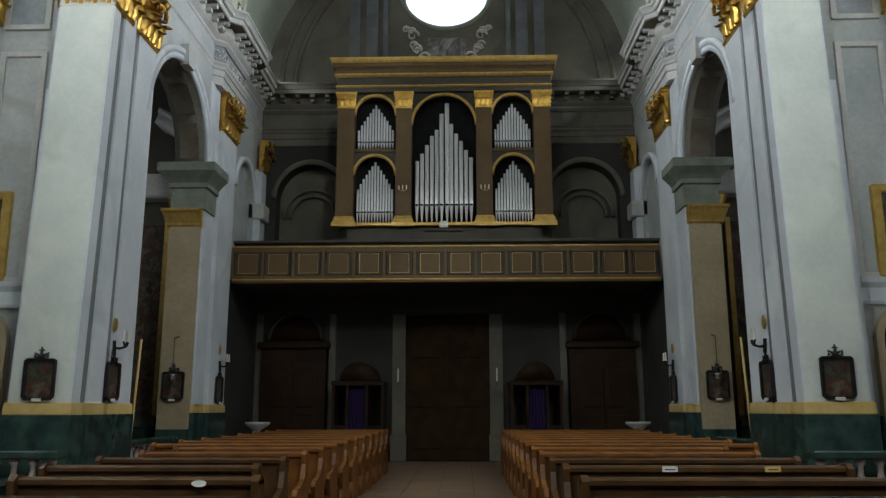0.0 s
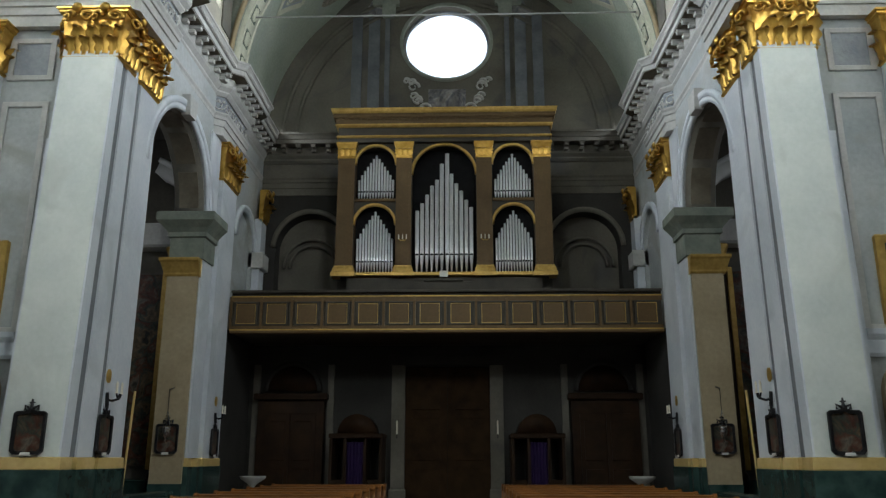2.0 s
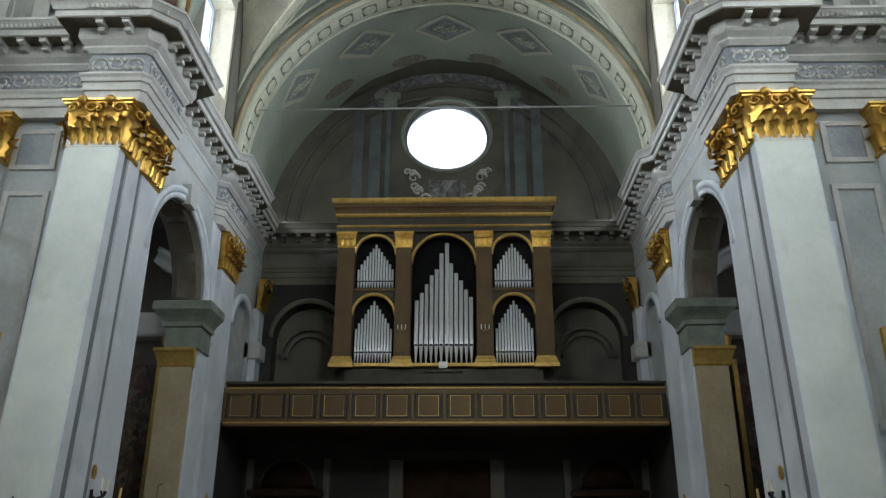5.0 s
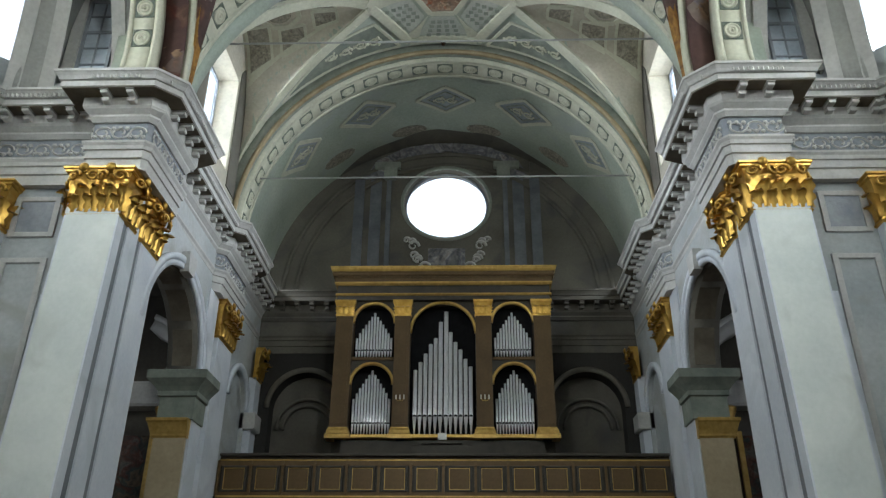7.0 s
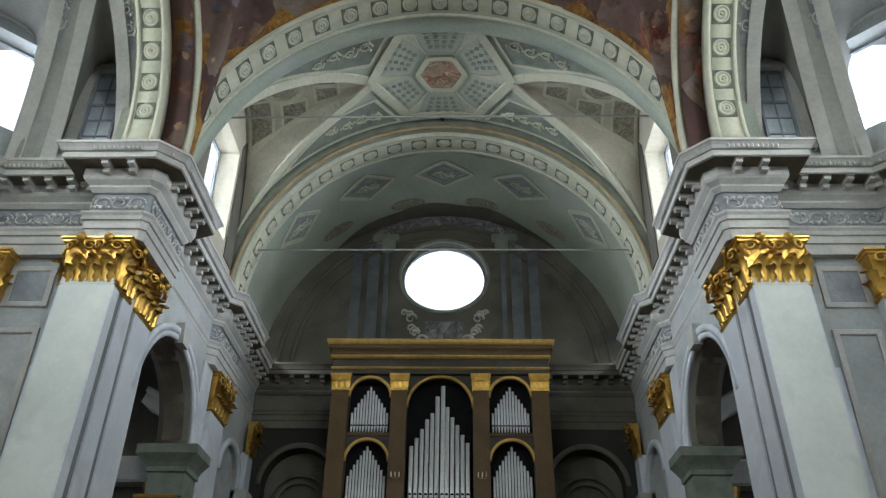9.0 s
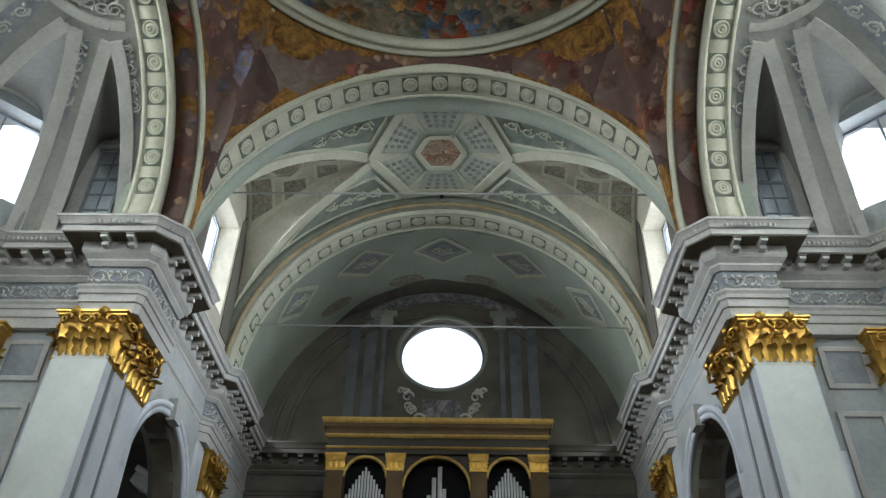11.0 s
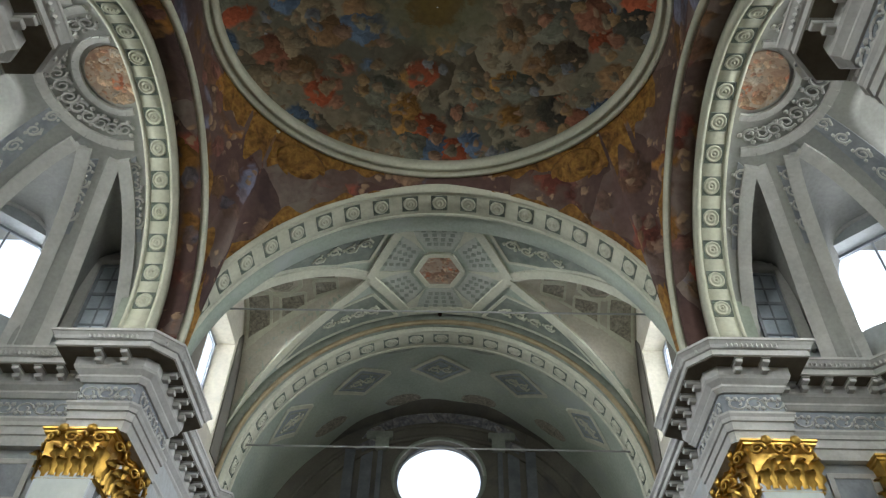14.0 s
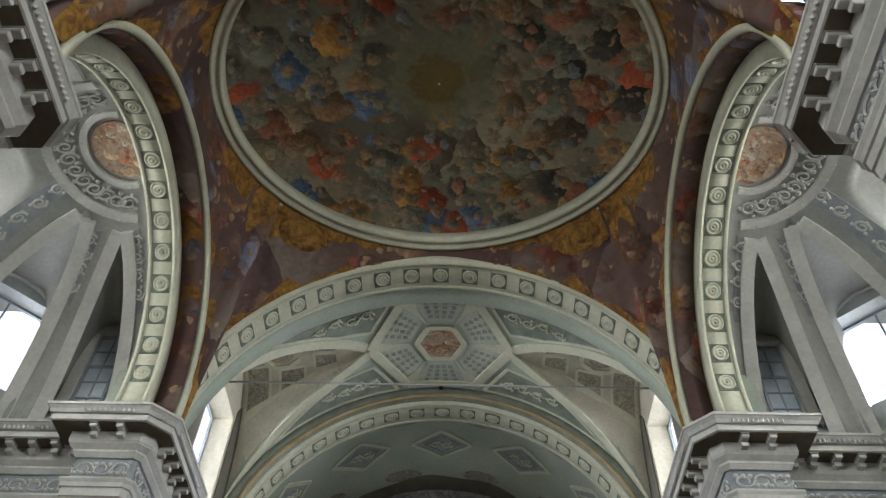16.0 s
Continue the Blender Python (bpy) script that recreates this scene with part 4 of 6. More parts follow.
for k in range(6):
    strap(nave_z, hexo[k], hexo[(k + 1) % 6], 0.22, 0.08, "frame_strap", RIB, v1)
    strap(nave_z, hexi[k], hexi[(k + 1) % 6], 0.12, 0.09, "frame_strap", RIB, v1)
    # a pale pointed ray at each corner, between the latticed fields
    hx, hy = hexo[k]
    ex, ey = hexi[k]
    nx_, ny_ = -(hy - ey), hx - ex
    sheet(nave_z, [(ex + (hx - ex) * 0.12, ey + (hy - ey) * 0.12), (ex + (hx - ex) * 0.5 - nx_ * 0.05, ey + (hy - ey) * 0.5 - ny_ * 0.05), (ex + (hx - ex) * 0.9 - nx_ * 0.16, ey + (hy - ey) * 0.9 - ny_ * 0.16), (hx, hy), (ex + (hx - ex) * 0.9 + nx_ * 0.16, ey + (hy - ey) * 0.9 + ny_ * 0.16), (ex + (hx - ex) * 0.5 + nx_ * 0.05, ey + (hy - ey) * 0.5 + ny_ * 0.05)], 0.045, "ray", RIB, v1, "pale stucco ray", 3)
    # lattice blocks in the six fields
    for g in (0.36, 0.52, 0.68, 0.84):
        for h in (0.26, 0.42, 0.58, 0.74):
            pa = [Vector(hexi[k]).lerp(Vector(hexo[k]), g), Vector(hexi[(k + 1) % 6]).lerp(Vector(hexo[(k + 1) % 6]), g)]
            c = pa[0].lerp(pa[1], h)
            z = nave_z(c.x, c.y)
            Shape().box(c.x - 0.055, c.x + 0.055, c.y - 0.05, c.y + 0.05, z - 0.034, z + 0.02).done("lattice_block", PANEL, v1)
for s in (-1, 1):
    # curved ribs along the window vaults, and painted fields beside them
    for e in (-1, 1):
        xs = [1.8 + 3.4 * k / 9 for k in range(10)]
        line = [(s * x, 15.08 + e * (lunette_half(x) + 0.05)) for x in xs]
        for p, q in zip(line, line[1:]):
            strap(barrel_z, p, q, 0.24, 0.05, "rib", RIB, v1, "cream rib along the window vault", 4)
        inner = [(s * x, 15.08 + e * (lunette_half(x) - 0.28)) for x in xs[3:]]
        for p, q in zip(inner, inner[1:]):
            strap(nave_z, p, q, 0.05, 0.03, "frame_strap", RIB, v1, "", 3)
        yb = 13.48 if e < 0 else 16.7
        yt = 15.08 + e * 0.62
        tri = [(s * 1.15, yb), (s * 1.72, yt), (s * 2.5, 15.08 + e * (lunette_half(2.5) + 0.24)), (s * 3.3, 15.08 + e * (lunette_half(3.3) + 0.24)), (s * 4.1, yb)]
        sheet(nave_z, tri, 0.010, "painted_triangle", FIELD, v1, "grey painted scrollwork field")
        for p, q in zip(tri, tri[1:] + tri[:1]):
            strap(nave_z, p, q, 0.07, 0.035, "frame_strap", RIB, v1)
        mx, my = s * 2.2, (yb * 0.62 + yt * 0.38)
        for k in range(4):
            scroll(nave_z, mx + s * (k - 1.2) * 0.36, my - e * 0.05 * (k % 2), 0.17 - 0.012 * k, v1, k % 2 * 2 - 1)
    # pinkish lining of the window vault, with framed fields
    lp = []
    for i in range(25):
        x = 1.95 + 3.09 * i / 24
        for j in range(25):
            y = 15.08 + lunette_half(x) * 0.995 * (j / 12 - 1)
            lp.append((s * x, y, nave_z(x, y) - 0.012))
    Shape().grid(lp, 25, 25).done("window_vault_lining", BISQUE, v1, "pinkish cream lining of the window vault", True)
    for e in (-1, 1):
        for xa, xb, ka, kb in ((4.35, 4.95, 0.30, 0.80), (3.45, 4.1, 0.42, 0.80), (2.6, 3.2, 0.05, 0.6)):
            f4 = [(s * xa, 15.08 + e * ka * lunette_half(xa)), (s * xb, 15.08 + e * ka * lunette_half(xb)), (s * xb, 15.08 + e * kb * lunette_half(xb)), (s * xa, 15.08 + e * kb * lunette_half(xa))]
            sheet(nave_z, f4, 0.022, "painted_field", GRISAILLE, v1, "grey painted field")
            for p, q in zip(f4, f4[1:] + f4[:1]):
                strap(nave_z, p, q, 0.07, 0.04, "frame_strap", RIB, v1, "", 6)
    cx = s * 4.05
    oct8 = [(cx + 0.56 * math.cos(math.pi * (k + 0.5) / 4), 15.08 + 0.50 * math.sin(math.pi * (k + 0.5) / 4)) for k in range(8)]
    for p, q in zip(oct8, oct8[1:] + oct8[:1]):
        strap(nave_z, p, q, 0.11, 0.06, "frame_strap", RIB, v1, "", 4)
    sheet(nave_z, [(cx + 0.36 * math.cos(t), 15.08 + 0.36 * math.sin(t)) for t in [math.pi * i / 6 for i in range(12)]], 0.03, "painted_medallion", GRISAILLE, v1, "grisaille medallion")
Shape().tube([(0, 16.62, nave_z(0, 16.6) + 0.05), (0, 16.62, nave_z(0, 16.6) - 0.18)], [0.09, 0.05], 10).done("boss", WALNUT, v1, "small dark boss")

# window walls of the nave bay
for s in (-1, 1):
    ww = thing("wall_clerestory", "pale plaster wall under the vault with a deep window", "wall", kind="structure")
    a, b = sorted((s * 5.05, s * 5.62))
    wy0, wy1, wz0, wz1 = 14.1, 15.98, 11.35, 13.95
    Shape().box(a, b, 13.2, wy0, SPR - 0.1, 15.7).box(a, b, wy1, 17.0, SPR - 0.1, 15.7).box(a, b, wy0, wy1, SPR - 0.1, wz0).box(a, b, wy0, wy1, wz1, 15.7).done("wall", BISQUE, ww)
    # dark painted border round the window, on the wall face
    fx = sorted((s * 5.045, s * 5.02))
    Shape().plate([(wy1 + 0.12, 11.0), (wy1 + 0.75, 11.0), (wy1 + 0.75, 13.9), (wy1 + 0.45, 14.7), (wy1 + 0.12, 14.25)], "x", *fx).plate([(wy0 - 0.12, 11.0), (wy0 - 0.75, 11.0), (wy0 - 0.75, 13.9), (wy0 - 0.45, 14.7), (wy0 - 0.12, 14.25)], "x", *fx).done("painted_border", DUSK, ww, "dark brown painted border")
    w = thing("window_2" if s < 0 else "window_3", "tall clerestory window full of white daylight", "window", kind="structure")
    x = s * 5.54
    Shape().box(*sorted((x, x + s * 0.06)), wy0, wy0 + 0.07, wz0, wz1).box(*sorted((x, x + s * 0.06)), wy1 - 0.07, wy1, wz0, wz1).box(*sorted((x, x + s * 0.06)), wy0, wy1, wz0, wz0 + 0.07).box(*sorted((x, x + s * 0.06)), wy0, wy1, wz1 - 0.07, wz1).box(*sorted((x, x + s * 0.05)), 15.08, 15.12, wz0, wz1).done("window_frame", LEAD, w)
    g = Shape().box(*sorted((x + s * 0.02, x + s * 0.03)), wy0, wy1, wz0, wz1).done("pane", GLASS, w)
    g.visible_shadow = False

# vault of the organ bay
v2 = thing("vault_2", "pale blue-green painted barrel vault over the organ", "vault", kind="structure")
gp = []
for i in range(13):
    y = 17.65 + (END + 0.02 - 17.65) * i / 12
    for j in range(nx):
        x = -VR + 0.02 + (2 * VR - 0.04) * j / (nx - 1)
        gp.append((x, y, barrel_z(x, y)))
Shape().grid(gp, 13, nx).done("vault_shell", VAULT, v2, "", True)
for ang, wd_ in ((0, 0.85), (25, 0.85), (-25, 0.85), (50, 0.75), (-50, 0.75)):
    xm = VR * math.sin(radians(ang))
    hw = wd_ * math.cos(radians(ang))
    loz = [(xm - hw, 19.15), (xm, 18.6), (xm + hw, 19.15), (xm, 19.8)]
    sheet(barrel_z, loz, 0.012, "painted_lozenge", BLUE, v2, "blue-grey painted lozenge")
    lz2 = [(xm + (x - xm) * 0.62, 19.2 + (y - 19.2) * 0.62) for x, y in loz]
    for p, q in zip(lz2, lz2[1:] + lz2[:1]):
        strap(barrel_z, p, q, 0.035, 0.03, "frame_strap", PANEL, v2)
    for k in (-1, 1):
        scroll(barrel_z, xm + k * 0.2 * hw, 19.2, 0.16, v2, k)
    for p, q in zip(loz, loz[1:] + loz[:1]):
        strap(barrel_z, p, q, 0.10, 0.04, "frame_strap", RIB, v2)
for ang in (12.5, -12.5, 37.5, -37.5):
    xm = VR * math.sin(radians(ang))
    for y, t in ((18.05, 1), (20.6, 0)):
        o = [(xm + 0.55 * math.cos(q) * math.cos(radians(ang)), y + 0.26 * math.sin(q)) for q in [math.pi * i / 6 for i in range(12)]]
        sheet(barrel_z, o, 0.012, "painted_oval", PANEL if t else GRISAILLE, v2, "grey-green painted oval")

# dark band where the vault meets the end wall
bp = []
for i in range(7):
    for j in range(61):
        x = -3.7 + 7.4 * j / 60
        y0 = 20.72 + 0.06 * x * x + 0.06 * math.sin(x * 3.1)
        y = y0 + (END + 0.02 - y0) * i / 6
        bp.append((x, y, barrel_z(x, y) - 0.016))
Shape().grid(bp, 7, 61).done("painted_band", DUSK, v2, "dark band along the end wall", True)

# iron tie rods across the vaults
for y, z, nm in ((13.45, 12.92, "near"), (17.3, 11.92, "far")):
    h = math.sqrt(VR ** 2 - (z - SPR + 0.05) ** 2)
    t = Shape().tube([(-h, y, z), (h, y, z)], 0.022, 8).done("tie_rod", ROD, None, "", True)
    tagged(t, "thin iron tie rod across the vault", "tie rod", "tie rods", "structure")

# ---- transepts ----
def transept_z(x, y):
    """Half dome over the transept with vaults over its windows (left side)."""
    r2 = ((x + 5.7) / 3.75) ** 2 + ((y - YC) / 4.0) ** 2
    z = SPR - 0.1 + 3.75 * math.sqrt(max(0.0, 1 - r2))
    for e in (-1, 1):
        yy = YC + e * (y - YC)
        u = ((-6.75 - x) + (yy - 9.6)) / 4.1                     # along the corner window's vault, 0 at its tip
        d = abs((x + 8.80) + (yy - 11.65)) / math.sqrt(2)
        if u > 0.02 and d < 1.0 * u ** 0.8:
            z = max(z, z + (14.05 + 0.1 * (1 - u) - z) * math.sqrt(1 - (d / u ** 0.8) ** 4))
        u = (yy - 9.95) / 2.45                                   # along the blind window's vault
        w = 0.60 * max(0.0, u) ** 0.8
        d = abs(x + 6.15 + 0.62 * u)
        if u > 0.02 and d < w:
            z = max(z, z + (13.55 + 0.1 * (1 - u) - z) * math.sqrt(1 - (d / w) ** 3))
    if abs(y - YC) < 0.95:
        z = max(z, 12.75 + 1.0 * math.sqrt(1 - ((y - YC) / 0.95) ** 2) if x < -7.6 else 0)
    return z


PLAN = [(-6.0, 12.4), (-8.04, 12.4), (-9.55, 10.89), (-9.55, 5.91), (-8.04, 4.4), (-6.0, 4.4)]
for s in (-1, 1):
    def side_z(x, y, s=s):
        return transept_z(-abs(x), y)

    def rib_z(x, y):
        r2 = ((-abs(x) + 5.7) / 3.75) ** 2 + ((y - YC) / 4.0) ** 2
        return SPR - 0.1 + 3.75 * math.sqrt(max(0.0, 1 - r2))

    def m_(pts, s=s):
        return [(s * -x, y) for x, y in pts] if s > 0 else pts
    tv = thing("vault_transept", "pale grey half dome of the transept with ribs and painted centre", "vault", "transept vaults", "structure")
    gp = []
    for i in range(84):
        y = 4.3 + 8.2 * i / 83
        for j in range(48):
            x = -5.6 - 4.1 * j / 47
            gp.append((x if s < 0 else -x, y, transept_z(x, y)))
    Shape().grid(gp, 84, 48).done("vault_shell", SLATE, tv, "", True)
    hub = (-5.86, 8.35)
    sheet(side_z, m_([(hub[0] + 0.52 * math.cos(t), hub[1] + 0.62 * math.sin(t)) for t in [math.pi * i / 10 for i in range(20)]]), 0.05, "painted_centre", ANGEL, tv, "red and flesh painted round", 2)
    ringpts = [(hub[0] + 0.66 * math.cos(t), hub[1] + 0.78 * math.sin(t)) for t in [math.pi * i / 14 for i in range(28)]]
    for p, q in zip(ringpts, ringpts[1:] + ringpts[:1]):
        if max(p[0], q[0]) < -5.62:
            strap(rib_z, *m_([p, q]), 0.12, 0.07, "ring_strap", STONE, tv, "", 2)
    big = [(hub[0] + 1.28 * math.cos(t), hub[1] + 1.45 * math.sin(t)) for t in [math.pi * i / 14 for i in range(28)]]
    for p, q in zip(big, big[1:] + big[:1]):
        if max(p[0], q[0]) < -5.75:
            strap(rib_z, *m_([p, q]), 0.16, 0.05, "ring_strap", STONE, tv, "", 2)
    for k in range(14):
        t = math.pi * (0.5 + (k + 0.5) / 14)
        cx, cy = hub[0] + 0.98 * math.cos(t), hub[1] + 1.14 * math.sin(t)
        if cx < -5.75:
            scroll(rib_z, cx if s < 0 else -cx, cy, 0.17, tv, k % 2 * 2 - 1, STONE)
    edges = []
    for e in (-1, 1):
        us = [0.04 + 0.96 * k / 9 for k in range(10)]
        for q in (-1, 1):
            edges.append([(-6.15 - 0.62 * u + q * (0.62 * u ** 0.8 + 0.03), YC + e * (9.95 + 2.42 * u - YC)) for u in us])
            edges.append([(-6.75 - 2.05 * u + q * 0.70 * (u ** 0.8 + 0.03), YC + e * (9.6 + 2.05 * u + q * 0.70 * (u ** 0.8 + 0.03) - YC)) for u in us])
    for line in edges:
        line = [pt for pt in line if pt[0] > -9.5 and abs(pt[1] - YC) < 3.98]
        for a, b in zip(line, line[1:]):
            strap(rib_z, *m_([a, b]), 0.25, 0.09, "rib", STONE, tv, "pale stucco rib", 3)
    for tri in ([(-6.55, 10.0), (-6.85, 9.95), (-7.35, 11.0), (-7.15, 11.1)], [(-6.9, 9.1), (-7.0, 8.8), (-8.6, 9.5), (-8.4, 9.95)], [(-5.85, 10.0), (-6.0, 10.1), (-5.98, 11.4), (-5.85, 11.4)]):
        sheet(rib_z, m_(tri), 0.03, "scroll_panel", RELIEF, tv, "blue-grey panel of stucco scrolls")
        for k in range(4):
            q = (k + 0.6) / 4.6
            px_ = 0.5 * (tri[0][0] + tri[1][0]) * (1 - q) + 0.5 * (tri[2][0] + tri[3][0]) * q
            py_ = 0.5 * (tri[0][1] + tri[1][1]) * (1 - q) + 0.5 * (tri[2][1] + tri[3][1]) * q
            px_, py_ = m_([(px_, py_)])[0]
            scroll(rib_z, px_, py_, 0.13, tv, k % 2 * 2 - 1, STONE)
    # walls with windows
    tw = thing("wall_transept", "grey marbled transept wall with panels", "wall", "transept walls", "structure")
    for (p, q) in zip(PLAN, PLAN[1:]):
        d = (Vector(q) - Vector(p))
        ln = d.length
        m = Matrix.Translation((p[0], p[1], 0)) @ Matrix.Rotation(math.atan2(d.y, d.x), 4, "Z")
        mir = Matrix.Diagonal((1 if s < 0 else -1, 1, 1, 1))
        opening = None
        if ln < 2.3 and abs(d.y) > 0.1:
            opening = (0.06, ln - 0.10, 11.5, 13.72)
        elif abs(d.x) < 0.1:
            opening = (ln / 2 - 0.8, ln / 2 + 0.8, 11.3, 13.4)
        sh = Shape()
        if opening:
            o = opening
            sh.box(0, o[0], -0.5, 0, 0, 14.6).box(o[1], ln, -0.5, 0, 0, 14.6).box(o[0], o[1], -0.5, 0, 0, o[2]).box(o[0], o[1], -0.5, 0, o[3], 14.6)
        else:
            sh.box(0, ln, -0.5, 0, 0, 14.6)
        sh.turned(mir @ m)
        sh.done("wall", GREY, tw)
        if opening:
            w = thing("window_%d" % (4 if abs(d.x) > 0.1 else 5), "large window full of white daylight", "window", "transept windows", "structure")
            o = opening
            fr = Shape().box(o[0], o[0] + 0.06, -0.42, -0.36, o[2], o[3]).box(o[1] - 0.06, o[1], -0.42, -0.36, o[2], o[3]).box(o[0], o[1], -0.42, -0.36, o[2], o[2] + 0.06).box(o[0], o[1], -0.42, -0.36, o[3] - 0.06, o[3]).box((o[0] + o[1]) / 2 - 0.02, (o[0] + o[1]) / 2 + 0.02, -0.41, -0.37, o[2], o[3])
            fr.turned(mir @ m).done("window_frame", LEAD, w)
            g = Shape().box(o[0], o[1], -0.395, -0.39, o[2], o[3]).turned(mir @ m).done("pane", GLASS, w)
            g.visible_shadow = False
            sf = Shape().arch((o[0] + o[1]) / 2, 13.0, (o[1] - o[0]) / 2 + 0.02, (o[1] - o[0]) / 2 + 0.14, "y", -0.02, 0.06, 20, 0.3, 2.84)
            sf.turned(mir @ m).done("window_hood", STONE, w, "", True)
    # blind window, painted panes in real frames
    bw = thing("blind_window", "blind window with painted blue-grey panes and dark bars", "window", "blind windows", "structure")
    X0, X1, Z0, Z1 = -6.98, -6.40, 11.1, 13.1
    sx = (lambda a, b: sorted((a, b))) if s < 0 else (lambda a, b: sorted((-a, -b)))
    Shape().box(*sx(X0, X1), 12.37, 12.41, Z0, Z1).done("pane_field", PANE_BLUE, bw)
    bars = Shape()
    for k in range(3):
        x = X0 + (X1 - X0) * k / 2
        if k in (0, 2):
            bars.box(*sx(x - 0.03, x + 0.03), 12.33, 12.38, Z0, Z1)
        else:
            bars.box(*sx(x - 0.012, x + 0.012), 12.345, 12.375, Z0, Z1)
    for k in range(6):
        z = Z0 + (Z1 - Z0) * k / 5
        bars.box(*sx(X0, X1), 12.343, 12.374, z - (0.035 if k in (0, 3, 5) else 0.014), z + (0.035 if k in (0, 3, 5) else 0.014))
    bars.done("bars", LEAD, bw)
    Shape().sweep(flip([(X0 - 0.22, 12.4), (X0 - 0.22, 12.3), (X0 - 0.06, 12.3), (X0 - 0.06, 12.4)], s), [(0, Z0), (0.03, Z0), (0.03, Z1 + 0.1), (0, Z1 + 0.1)]).done("jamb", STONE, bw)
    Shape().box(*sx(X0 - 0.25, X1 + 0.12), 12.24, 12.4, Z1 + 0.05, Z1 + 0.17, 0.02).box(*sx(X0 - 0.2, X1 + 0.1), 12.3, 12.4, Z1 + 0.17, Z1 + 0.3, 0.02).done("cornice", STONE, bw)
    # panels and ledge on the wall beside the near pier
    fr = Shape()
    for z0, z1 in ((3.35, 7.35), (7.75, 8.55)):
        for (x0, x1, za, zb) in ((-6.72, -6.62, z0, z1), (-7.42, -7.32, z0, z1), (-7.32, -6.72, z1 - 0.1, z1), (-7.32, -6.72, z0, z0 + 0.1)):
            fr.box(*sx(x0, x1), 12.365, 12.43, za, zb, 0.012)
    fr.done("panel_frame", STONE, tw, "pale panel moulding")
    Shape().box(*sx(-7.32, -6.72), 12.385, 12.41, 7.85, 8.45).done("relief_panel", RELIEF, tw, "dark relief panel")
    Shape().sweep(flip([(-8.0, 12.4), (-6.6, 12.4)], s), [(0, 2.95), (0.06, 2.95), (0.08, 3.0), (0.08, 3.2), (0.14, 3.28), (0.16, 3.36), (0, 3.38)]).done("ledge", PALE, tw, "pale moulded ledge")
    Shape().box(*sx(-8.0, -6.72), 12.3, 12.45, 0.0, 1.25).done("base", GREEN, tw, "dark green marble base")
    dr = thing("side_door", "dark arched side doorway with brown surround", "door", "side doors", "structure")
    # a black plate stands in for the unlit doorway
    Shape().box(*sx(-7.75, -6.86), 12.33, 12.40, 0, 2.4).arch(-7.305 if s < 0 else 7.305, 2.4, 0.0, 0.445, "y", 12.33, 12.40, 16).done("leaf", BLACK, dr, "dark opening")
    Shape().arch(-7.305 if s < 0 else 7.305, 2.4, 0.445, 0.56, "y", 12.28, 12.40, 16).box(*sx(-6.86, -6.745), 12.28, 12.40, 0, 2.4).box(*sx(-7.865, -7.75), 12.28, 12.40, 0, 2.4).done("surround", BEIGE, dr, "brown stone surround")
    gpic = thing("altar_painting", "altar painting in a gilded moulded frame", "painting", "altar paintings")
    Shape().box(*sx(-7.6, -7.05), 12.36, 12.40, 3.5, 4.75).done("canvas", CANVAS, gpic)
    Shape().box(*sx(-7.08, -6.94), 12.32, 12.41, 3.38, 4.88, 0.03).box(*sx(-7.72, -7.58), 12.32, 12.41, 3.38, 4.88, 0.03).box(*sx(-7.6, -7.06), 12.32, 12.41, 4.74, 4.88, 0.03).box(*sx(-7.6, -7.06), 12.32, 12.41, 3.38, 3.52, 0.03).done("frame", GOLD_PAINT, gpic, "gilded frame")
    # corner pilaster of the transept
    cp = thing("pilaster", "pale stucco pilaster in the transept corner", "pilaster", "transept pilasters", "structure")
    Shape().box(*sx(-8.0, -7.5), 12.18, 12.45, 1.25, CAP1).done("shaft", PALE, cp)
    # masonry above the near pier, behind the arch springing
    ms_ = thing("wall_spandrel", "plain plaster wall beside the arch springing", "wall", "spandrels", "structure")
    Shape().box(*sx(-6.1, -5.2), 12.0, 13.3, SPR - 0.12, 14.8).box(*sx(-6.1, -5.2), 3.5, 4.8, SPR - 0.12, 14.8).done("wall", VAULT, ms_)
    # east piers
    ep = thing("pier", "tall pale stucco pier at the choir", "pier", "piers of the nave", "structure")
    Shape().prism(flip([(-6.6, 3.4), (-5.22, 3.4), (-5.22, 5.0), (-6.15, 5.0), (-6.6, 4.4)][::1], s) if s < 0 else [(6.6, 3.4), (6.6, 4.4), (6.15, 5.0), (5.22, 5.0), (5.22, 3.4)], 1.2, SPR - 0.1).done("shaft", PALE, ep)
    Shape().box(*sx(-6.65, -5.17), 3.35, 5.05, 0, 1.285, 0.02).done("base", GREEN, ep)
    # side chapel behind the nave arch
    ch = thing("wall_chapel", "dark brown-grey walls of the side chapel", "wall", "chapel walls", "structure")
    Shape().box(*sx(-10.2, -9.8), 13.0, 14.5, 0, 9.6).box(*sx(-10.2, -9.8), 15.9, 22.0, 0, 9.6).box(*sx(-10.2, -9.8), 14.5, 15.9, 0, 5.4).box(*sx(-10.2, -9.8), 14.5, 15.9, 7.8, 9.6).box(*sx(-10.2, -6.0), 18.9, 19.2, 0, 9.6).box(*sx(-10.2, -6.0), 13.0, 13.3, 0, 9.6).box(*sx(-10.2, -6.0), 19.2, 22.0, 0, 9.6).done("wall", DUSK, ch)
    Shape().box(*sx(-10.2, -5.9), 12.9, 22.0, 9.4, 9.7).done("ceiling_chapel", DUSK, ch)

